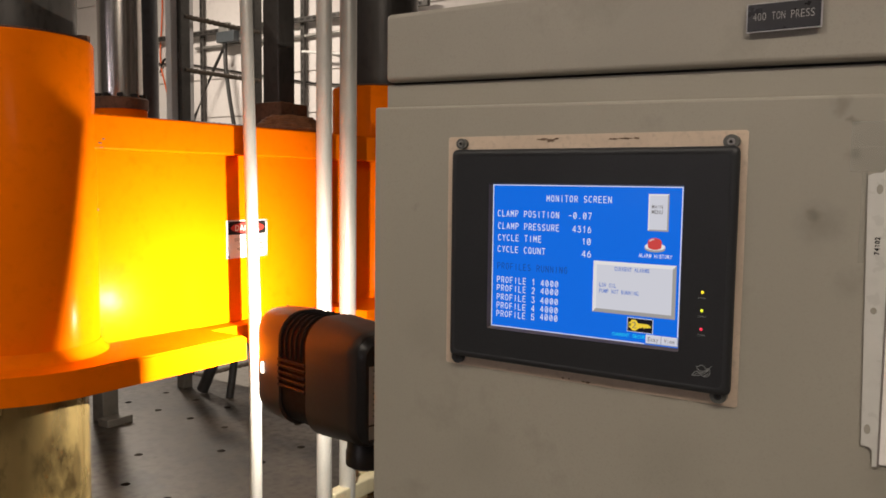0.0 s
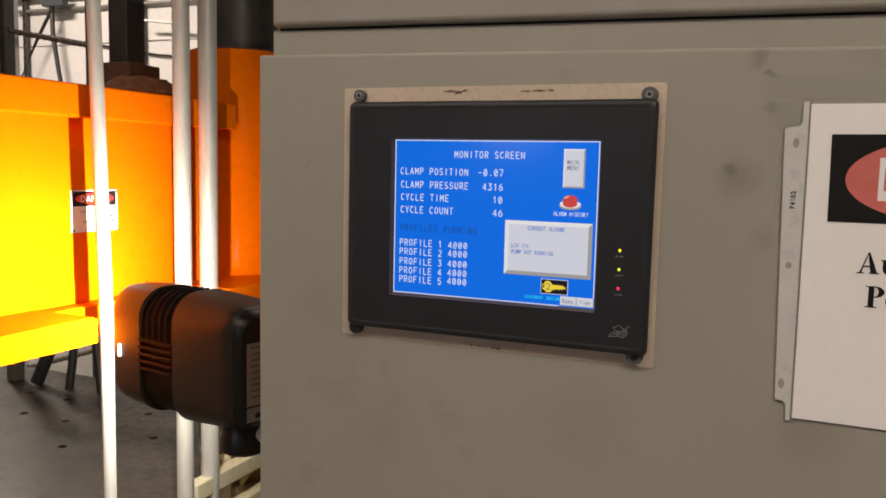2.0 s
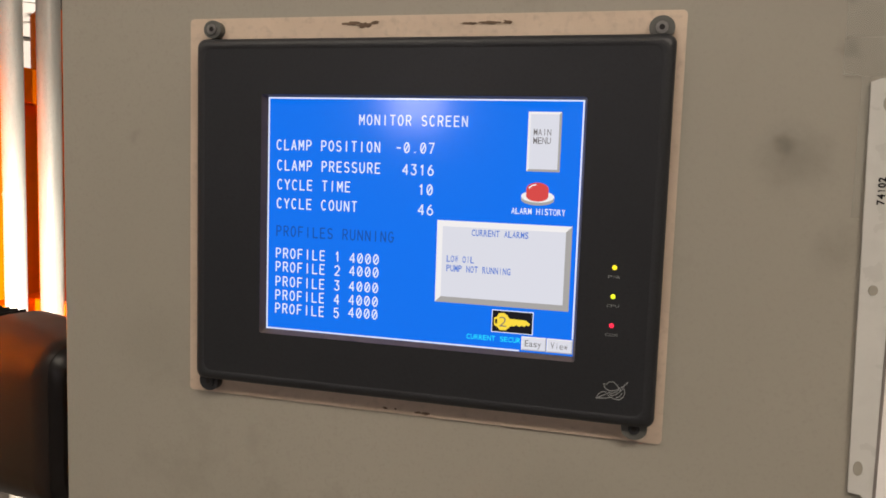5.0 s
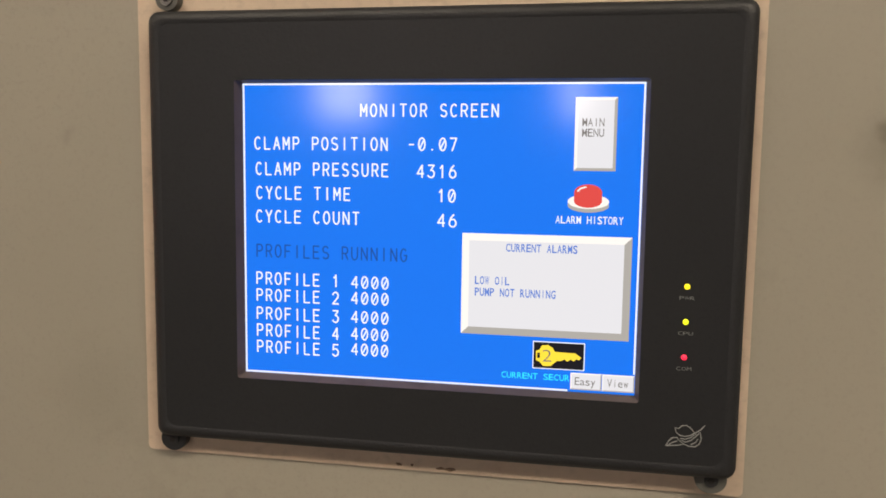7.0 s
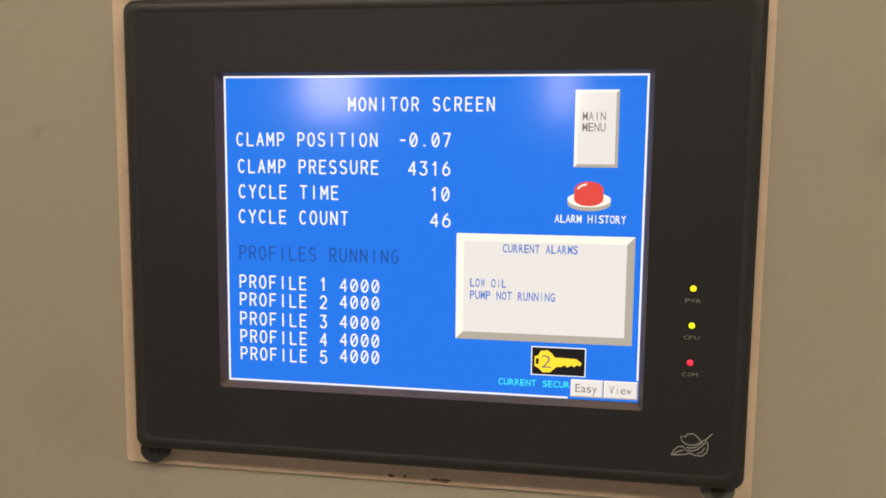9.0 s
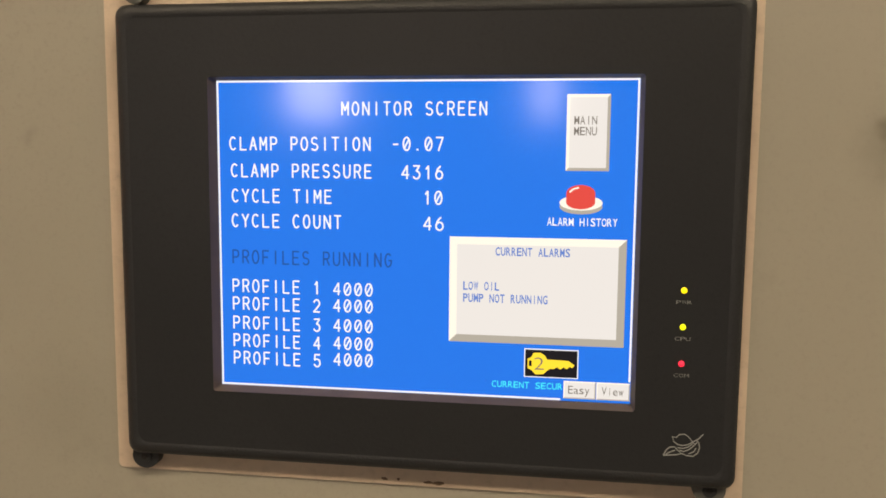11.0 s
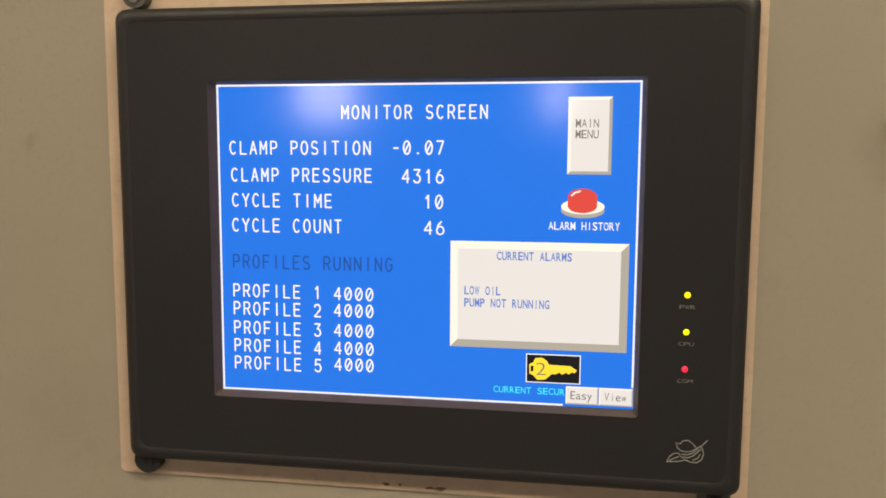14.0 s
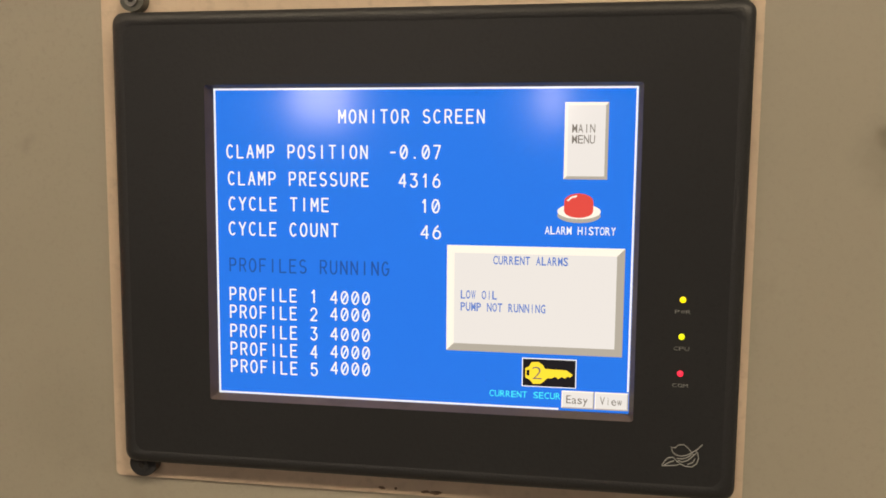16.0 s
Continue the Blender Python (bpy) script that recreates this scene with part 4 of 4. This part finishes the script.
# ---------------------------------------------------------------- the press
press = thing("hydraulic_press", "large glossy orange hydraulic press over a drilled steel bed", "press")
AX, YL, YR = -1.15, 0.03, 1.13
platen = part("platen_web", box(-1.14, -1.09, 0.0, 1.16, 1.148, 1.600, 0.003), M_ORANGE, press, "glossy orange web of the moving platen")
part("top_band", box(-1.30, -1.050, 0.02, 0.985, 1.5365, 1.604, 0.004), M_ORANGE, press, "orange upper band of the platen")
part("rear_beam", box(-2.35, -1.30, 0.25, 0.33, 1.12, 1.59, 0.003), M_ORANGE, press)
part("lower_band", box(-1.20, -1.055, 0.396, 0.797, 1.101, 1.147, 0.003), M_ORANGE, press)


def pad(name, cy, y_end):
    """The thick rounded foot of a column sleeve, straight towards the platen's middle."""
    bm = bmesh.new()
    r, out = 0.22, []
    s = 1 if y_end > cy else -1
    for i in range(25):
        a = math.pi * i / 24
        out.append((AX + r * math.cos(a), cy - s * r * math.sin(a)))
    out += [(AX - r, y_end), (AX + r, y_end)]
    lo = [bm.verts.new((x, y, 1.101)) for x, y in out]
    hi = [bm.verts.new((x, y, 1.151)) for x, y in out]
    bm.faces.new(lo), bm.faces.new(hi)
    for i in range(len(out)):
        bm.faces.new((lo[i], lo[(i + 1) % len(out)], hi[(i + 1) % len(out)], hi[i]))
    bmesh.ops.bevel(bm, geom=[e for e in bm.edges if abs(e.verts[0].co.z - e.verts[1].co.z) < 1e-5 and e.verts[0].co.z > 1.12], offset=0.004, segments=2, affect="EDGES")
    return part(name, bm, M_ORANGE, press, "thick orange foot of the column sleeve", smooth=True)


pad("sleeve_foot", YL, 0.393)
pad("sleeve_foot", YR, 0.800)
for cy, up in ((YL, 0.0), (YR, 0.018)):
    part("column_sleeve", lathe([(0.140, 1.150), (0.140, 1.728 + up), (0.137, 1.733 + up)], AX, cy, 64), M_ORANGE, press, "round orange column sleeve", smooth=True)
    part("sleeve_fillet", lathe([(0.158, 1.150), (0.148, 1.158), (0.142, 1.172), (0.1405, 1.172)], AX, cy, 64), M_ORANGE, press, smooth=True)
    part("sleeve_gasket", lathe([(0.126, 1.731 + up), (0.133, 1.733 + up), (0.133, 1.737 + up), (0.118, 1.740 + up)], AX, cy, 48), M_RUST, press, "dark oily gasket ring", smooth=True)
    part("tie_column", lathe([(0.112, 1.738), (0.112, 3.4)], AX, cy, 56), M_STEELDK, press, "dark oily steel column", smooth=True)
    part("guide_column", lathe([(0.117, 0.45), (0.117, 1.102)], AX, cy, 56), M_GUIDE, press, "bright guide column with dark blotches painted for shade", smooth=True)
# locking tab on the near sleeve's rim
part("locking_tab", lathe([(0.013, 1.734), (0.013, 1.747)], AX + 0.122 * math.cos(radians(50)), YL + 0.122 * math.sin(radians(50)), 6), M_RUST, press)
# pull rods that stand on the platen
def rod(cx, cy, r, z0, m, base_r, base_h, base_m):
    part("rod", lathe([(r, z0), (r, 3.4)], cx, cy, 40), m, press, smooth=True)
    part("rod_nut", lathe([(base_r, z0 - 0.002), (base_r, z0 + base_h - 0.004), (base_r - 0.004, z0 + base_h)], cx, cy, 36), base_m, press, "brown steel nut round a rod", smooth=True)


part("rod", box(-1.288, -1.228, 0.790, 0.852, 1.60, 3.4, 0.004), M_STEELDK, press, "square dark steel pull rod")
part("rod_clamp", box(-1.300, -1.20, 0.770, 0.812, 1.606, 1.690, 0.003), M_RUST, press, "rusty brown clamp block")
part("rod_clamp", box(-1.300, -1.20, 0.814, 0.872, 1.606, 1.688, 0.003), M_RUST, press, "rusty brown clamp block")
rod(-1.515, 0.510, 0.054, 1.66, M_CHROME, 0.068, 0.028, M_RUST)
part("rod_base", lathe([(0.065, 1.585), (0.065, 1.660)], -1.515, 0.510, 36), M_ORANGE, press, smooth=True)
part("rod_ring", lathe([(0.0555, 1.975), (0.0555, 1.985)], -1.515, 0.510, 40), M_HOLE, press)
for k in range(10):
    a = radians(36 * k)
    part("bolt_head", lathe([(0.008, 1.688), (0.008, 1.697)], -1.515 + 0.058 * math.cos(a), 0.510 + 0.058 * math.sin(a), 6), M_HOLE, press)
part("rear_column", lathe([(0.057, 1.55), (0.057, 3.4)], -1.647, 0.656, 40), mat("blue_grey_steel", (0.075, 0.08, 0.09), 0.4, 0.4, vary=0.2, scale=5), press, "blue-grey rear column", smooth=True)
# oily packing coiled at the foot of the square rod
pack = thing("packing_coil", "brown oily rope packing heaped round the rod", "rope")
rr = random.Random(3)
for k in range(6):
    pts = []
    R0 = 0.098 - 0.008 * k + 0.004 * rr.random()
    for i in range(33):
        a = 2 * math.pi * i / 32
        wob = 0.006 * noise.noise(Vector((k * 3.1, i * 0.5, 0)))
        pts.append((-1.135 + (R0 * 0.72 + wob) * math.cos(a), 0.742 + (R0 * 1.08 + wob) * math.sin(a), 1.610 + 0.0058 * k + 0.004 * noise.noise(Vector((i * 0.4, k * 2.0, 5)))))
    part("strand", tube(pts, 0.0062, 7), M_ROPE, pack, smooth=True)

# chipped paint and a weld mark on the platen
for cy, cz, w, h in ((0.146, 1.419, 0.010, 0.003), (0.159, 1.4195, 0.004, 0.005), (0.140, 1.548, 0.008, 0.003), (0.147, 1.556, 0.006, 0.003), (0.143, 1.540, 0.007, 0.0025)):
    part("paint_chip", box(-1.0905, -1.0888, cy - w / 2, cy + w / 2, cz - h / 2, cz + h / 2, 0.0008, 1) if cz < 1.5 else box(-1.0505, -1.0488, cy - w / 2, cy + w / 2, cz - h / 2, cz + h / 2, 0.0008, 1), M_CHIP, press)
# danger label on the platen
dl = thing("danger_label", "small white danger label with red and black header on the press", "label")
part("backing", box(-1.0899, -1.0885, 0.482, 0.609, 1.2985, 1.3875), M_LABELW, dl)
def on_web(y0, y1, z0, z1, m, name, x=-1.0880):
    return part(name, box(x - 0.0008, x, y0, y1, z0, z1), m, dl)
on_web(0.487, 0.604, 1.3535, 1.3845, M_PAPERBLK, "header")
bm = bmesh.new()
ov = [bm.verts.new((-1.0874, p, q)) for p, q in ellipse(0.5455, 1.369, 0.052, 0.0125, 32)]
bm.faces.new(ov)
part("red_oval", bm, M_LABELR, dl)
def web_letters(text, y0, y1, z0, z1, m, x, **kw):
    flat = letters(text, y0, y1, z0, z1, 0.0, **kw)
    for v in flat.verts:
        v.co = Vector((x, v.co.x, v.co.z))
    return part("writing", flat, m, dl)
web_letters("DANGER", 0.507, 0.584, 1.3625, 1.3755, M_LABELW, -1.0870, bold=0.01, mono=False)
for text, y0, y1, z in (("DO NOT", 0.506, 0.548, 1.338), ("THIS", 0.517, 0.542, 1.327), ("WITH", 0.512, 0.538, 1.316), ("DES", 0.525, 0.545, 1.305)):
    web_letters(text, y0, y1, z, z + 0.007, M_EAR, -1.0878, mono=False)
for z, w in ((1.338, 0.035), (1.327, 0.042), (1.316, 0.046), (1.305, 0.034)):
    on_web(0.553, 0.553 + w, z + 0.001, z + 0.0055, M_EAR, "print_bar", -1.0878)
for y, z in ((0.4865, 1.3835), (0.6045, 1.3835), (0.4865, 1.3025), (0.6045, 1.3025)):
    on_web(y - 0.003, y + 0.003, z - 0.003, z + 0.003, M_SCREW, "rivet", -1.0872)

# drilled bed under the platen: cells with round holes
GX, GY, BXR, BYB, NX, NY, BEDZ = 0.1955, 0.187, -1.27, 0.39, 7, 7, 0.55
bed = part("bed_body", box(-2.75, -0.88, -0.35, 1.68, 0.0, BEDZ - 0.035, 0.006), M_BED, press, "oily steel bed body")
HOLES = {(0, 1), (1, 3), (1, 1), (3, 4), (4, 4), (5, 4), (2, 4), (0, 4), (3, 5), (4, 5), (5, 5), (1, 5), (4, 2), (2, 2), (0, 3), (6, 4)}
HR = 0.0145
bm = bmesh.new()
for i in range(NX):
    for j in range(NY):
        cx, cy = -1.5735 - GX * i, 0.4875 + GY * j
        sq, ci, lo = [], [], []
        for n in range(16):
            a = 2 * math.pi * n / 16 + math.pi / 4
            c, s = math.cos(a), math.sin(a)
            m_ = max(abs(c), abs(s))
            sq.append(bm.verts.new((cx + GX / 2 * c / m_, cy + GY / 2 * s / m_, BEDZ)))
            if (i, j) in HOLES:
                ci.append(bm.verts.new((cx + HR * c, cy + HR * s, BEDZ)))
                lo.append(bm.verts.new((cx + HR * c, cy + HR * s, BEDZ - 0.033)))
        if not ci:
            bm.faces.new(sq)
            continue
        for n in range(16):
            p = (n + 1) % 16
            bm.faces.new((sq[n], sq[p], ci[p], ci[n]))
            bm.faces.new((ci[n], ci[p], lo[p], lo[n]))
bmesh.ops.remove_doubles(bm, verts=bm.verts[:], dist=0.0005)
part("bed_plate", bm, M_BED, press, "worn bed plate with drilled holes")
for i, j in sorted(HOLES):
    part("hole_bottom", lathe([(HR - 0.0003, BEDZ - 0.0338), (HR - 0.0003, BEDZ - 0.018)], -1.5735 - GX * i, 0.4875 + GY * j, 10), M_HOLE, press)
x1 = -1.5735 + GX / 2
part("bed_margin", box(x1 + 0.003, -0.88, -0.35, 1.68, BEDZ - 0.034, BEDZ + 0.006, 0.003), M_BED, press, "raised worn margin of the bed")
part("bed_margin", box(-2.75, x1, -0.35, 0.394 - 0.003, BEDZ - 0.034, BEDZ - 0.004, 0.003), M_BED, press)
# rear post with a foot, and a second post
for px, py, w in ((-2.40, 1.03, 0.034), (-2.56, 1.53, 0.024)):
    part("rear_post", box(px - w, px + w, py - w, py + w, BEDZ, 1.13, 0.004), M_POST, press, "worn grey rear post")
part("post_foot", box(-2.36, -2.30, 0.97, 1.08, BEDZ, BEDZ + 0.03, 0.004), M_POST, press)
# cream guard rails low beside the bed
for z, y0 in ((0.665, 0.72), (0.560, 0.78)):
    part("guard_rail", box(-1.005, -0.968, y0, 1.75, z - 0.022, z + 0.022, 0.004), M_CREAM, press, "cream painted guard rail")
part("guard_post", box(-1.03, -1.006, 0.86, 0.90, 0.55, 0.70, 0.003), M_CREAM, press)

# black hoses hanging under the platen
def hose(pts, r):
    t = thing("hose", "black rubber hydraulic hose hanging under the press", "hose", "hanging hoses")
    P = [Vector(p) for p in pts]
    fine = []
    for i in range(len(P) - 1):
        p0, p1, p2, p3 = P[max(i - 1, 0)], P[i], P[i + 1], P[min(i + 2, len(P) - 1)]
        for k in range(6):
            s = k / 6
            fine.append(0.5 * ((2 * p1) + (p2 - p0) * s + (2 * p0 - 5 * p1 + 4 * p2 - p3) * s * s + (3 * p1 - p0 - 3 * p2 + p3) * s ** 3))
    fine.append(P[-1])
    part("tube", tube(fine, r, 10), M_RUBBER, t, smooth=True)


hose([(-2.36, 1.55, 1.12), (-2.355, 1.55, 0.90), (-2.37, 1.54, 0.72), (-2.43, 1.52, 0.56)], 0.026)
hose([(-2.29, 1.56, 1.12), (-2.27, 1.56, 0.90), (-2.26, 1.55, 0.72), (-2.27, 1.53, 0.54)], 0.017)
hose([(-2.20, 1.56, 1.12), (-2.19, 1.56, 0.92), (-2.14, 1.55, 0.72), (-2.11, 1.54, 0.54)], 0.017)
floor_pipe = thing("floor_pipe", "pale pipe lying along the floor behind the press", "pipe")
part("pipe", tube([(-6.0, 2.6, 0.05), (-1.0, 2.6, 0.05)], 0.04, 14), M_PALEPOST, floor_pipe, smooth=True)

# ---------------------------------------------------------------- ladder behind the press
ladder = thing("wall_ladder", "fixed steel ladder with pale rails and twisted rungs", "ladder")
LX = -3.55
for y in (2.38, 2.95):
    part("rail", box(LX - 0.02, LX + 0.02, y - 0.068, y - 0.005, 0, 5.0, 0.003), M_DKSTRUT, ladder, "dark steel ladder rail")
part("rail_flange", box(LX - 0.07, LX - 0.022, 2.272, 2.435, 0, 5.0, 0.003), M_PALEPOST, ladder, "pale ladder rail flange")


def twisted_rung(z):
    bm = bmesh.new()
    rings = []
    n = 60
    for i in range(n + 1):
        y = 2.34 + 0.58 * i / n
        rings.append([bm.verts.new((LX + 0.015 + 0.013 * (1 + 0.30 * (k % 2)) * math.cos(k * math.pi / 3 + i * 0.5), y, z + 0.013 * (1 + 0.30 * (k % 2)) * math.sin(k * math.pi / 3 + i * 0.5))) for k in range(6)])
    for p, q in zip(rings, rings[1:]):
        for k in range(6):
            bm.faces.new((p[k], p[(k + 1) % 6], q[(k + 1) % 6], q[k]))
    return part("rung", bm, M_REBAR, ladder, "twisted steel rung")


for k in range(-7, 8):
    twisted_rung(2.425 + 0.305 * k)

# ---------------------------------------------------------------- strut frame, box and cables on the far wall
def strut(name, b, slots_axis, m, t):
    """A slotted channel: a bar with a row of dark slots on its face."""
    bar = part(name, box(*b, 0.003, 1), m, t)
    x0, x1, y0, y1, z0, z1 = b
    lo, hi = (x0, x1) if slots_axis == "x" else (z0, z1)
    n = int((hi - lo) / 0.10)
    for i in range(n):
        c = lo + 0.05 + i * 0.10
        q = (c - 0.028, c + 0.028, y0 - 0.002, y0 + 0.001, (z0 + z1) / 2 - 0.012, (z0 + z1) / 2 + 0.012) if slots_axis == "x" else ((x0 + x1) / 2 - 0.012, (x0 + x1) / 2 + 0.012, y0 - 0.002, y0 + 0.001, c - 0.028, c + 0.028)
        part("slot", box(*q), M_HOLE, bar)


sf = thing("strut_frame", "slotted steel strut frame fixed to the white wall", "frame")
strut("cross_strut", (-9.26, -4.6, 6.36, 6.41, 3.36, 3.42), "x", M_DKSTRUT, sf)
for x in (-8.937, -8.267, -6.462):
    strut("upright_strut", (x - 0.03, x + 0.03, 6.415, 6.46, 0.0, 4.2), "z", M_DKSTRUT, sf)
for x in (-8.937, -8.267, -6.462, -4.9):
    part("standoff", box(x - 0.02, x + 0.02, 6.40, 6.49, 3.37, 3.41), M_GALV, sf)
wc = thing("wall_conduit", "pale conduit running level along the white wall", "pipe")
part("pipe", tube([(-8.40, 6.44, 3.215), (-5.0, 6.44, 3.205)], 0.02, 12), M_GALV, wc, smooth=True)
jb = thing("junction_box", "small blue-grey junction box on the strut frame", "box")
part("body", box(-7.80, -7.48, 6.26, 6.358, 3.215, 3.35, 0.008), mat("blue_grey_box", (0.06, 0.07, 0.078), 0.5), jb)
part("back_plate", box(-7.80, -7.62, 6.30, 6.352, 3.352, 3.47, 0.004), M_GALV, jb)
part("gland", lathe([(0.03, 3.15), (0.03, 3.214)], -7.69, 6.31, 12), M_RUBBER, jb)


def cable(pts, r, m, label):
    t = thing("cable", label, "cable", "cables on the far wall")
    part("cord", tube(pts, r, 8), m, t, smooth=True)


cable([(-7.69, 6.31, 3.18), (-7.67, 6.30, 2.9), (-7.60, 6.30, 2.5), (-7.52, 6.30, 2.15), (-7.45, 6.31, 1.2), (-7.43, 6.31, 0.0)], 0.026, M_RUBBER, "black cable hanging from the junction box")
cable([(-7.67, 6.29, 3.18), (-7.90, 6.28, 2.85), (-8.26, 6.28, 2.28), (-8.5, 6.29, 1.2), (-8.6, 6.3, 0.0)], 0.020, M_RUBBER, "black cable hanging from the junction box")
cable([(-9.09, 6.45, 5.0), (-9.10, 6.45, 3.8), (-9.15, 6.44, 3.21), (-9.13, 6.44, 3.0), (-8.98, 6.43, 2.6), (-8.9, 6.43, 0.0)], 0.009, M_ORCORD, "orange cord hanging down the wall")
cable([(-6.75, 6.46, 5.0), (-6.80, 6.45, 3.2), (-6.78, 6.45, 2.5), (-6.8, 6.45, 0.0)], 0.018, M_RUBBER, "black cable hanging down the wall")
cable([(-9.6, 6.46, 3.12), (-8.475, 6.46, 3.01), (-7.065, 6.46, 2.77), (-6.27, 6.46, 2.64), (-4.0, 6.46, 2.45)], 0.012, M_RUBBER, "thin black cable strung along the wall")
cable([(-9.15, 6.44, 2.95), (-9.11, 6.43, 3.06), (-9.03, 6.42, 3.12), (-8.93, 6.42, 3.12)], 0.018, M_RUBBER, "short black cable looped into the strut frame")
wl = thing("wall_light", "small white strip light bracket on the far wall", "light")
part("bar", tube([(-6.35, 6.30, 3.00), (-5.75, 6.34, 2.93)], 0.016, 12), M_FIXTURE, wl, smooth=True)
part("bracket", box(-5.95, -5.90, 6.33, 6.489, 2.93, 2.97), M_GALV, wl)
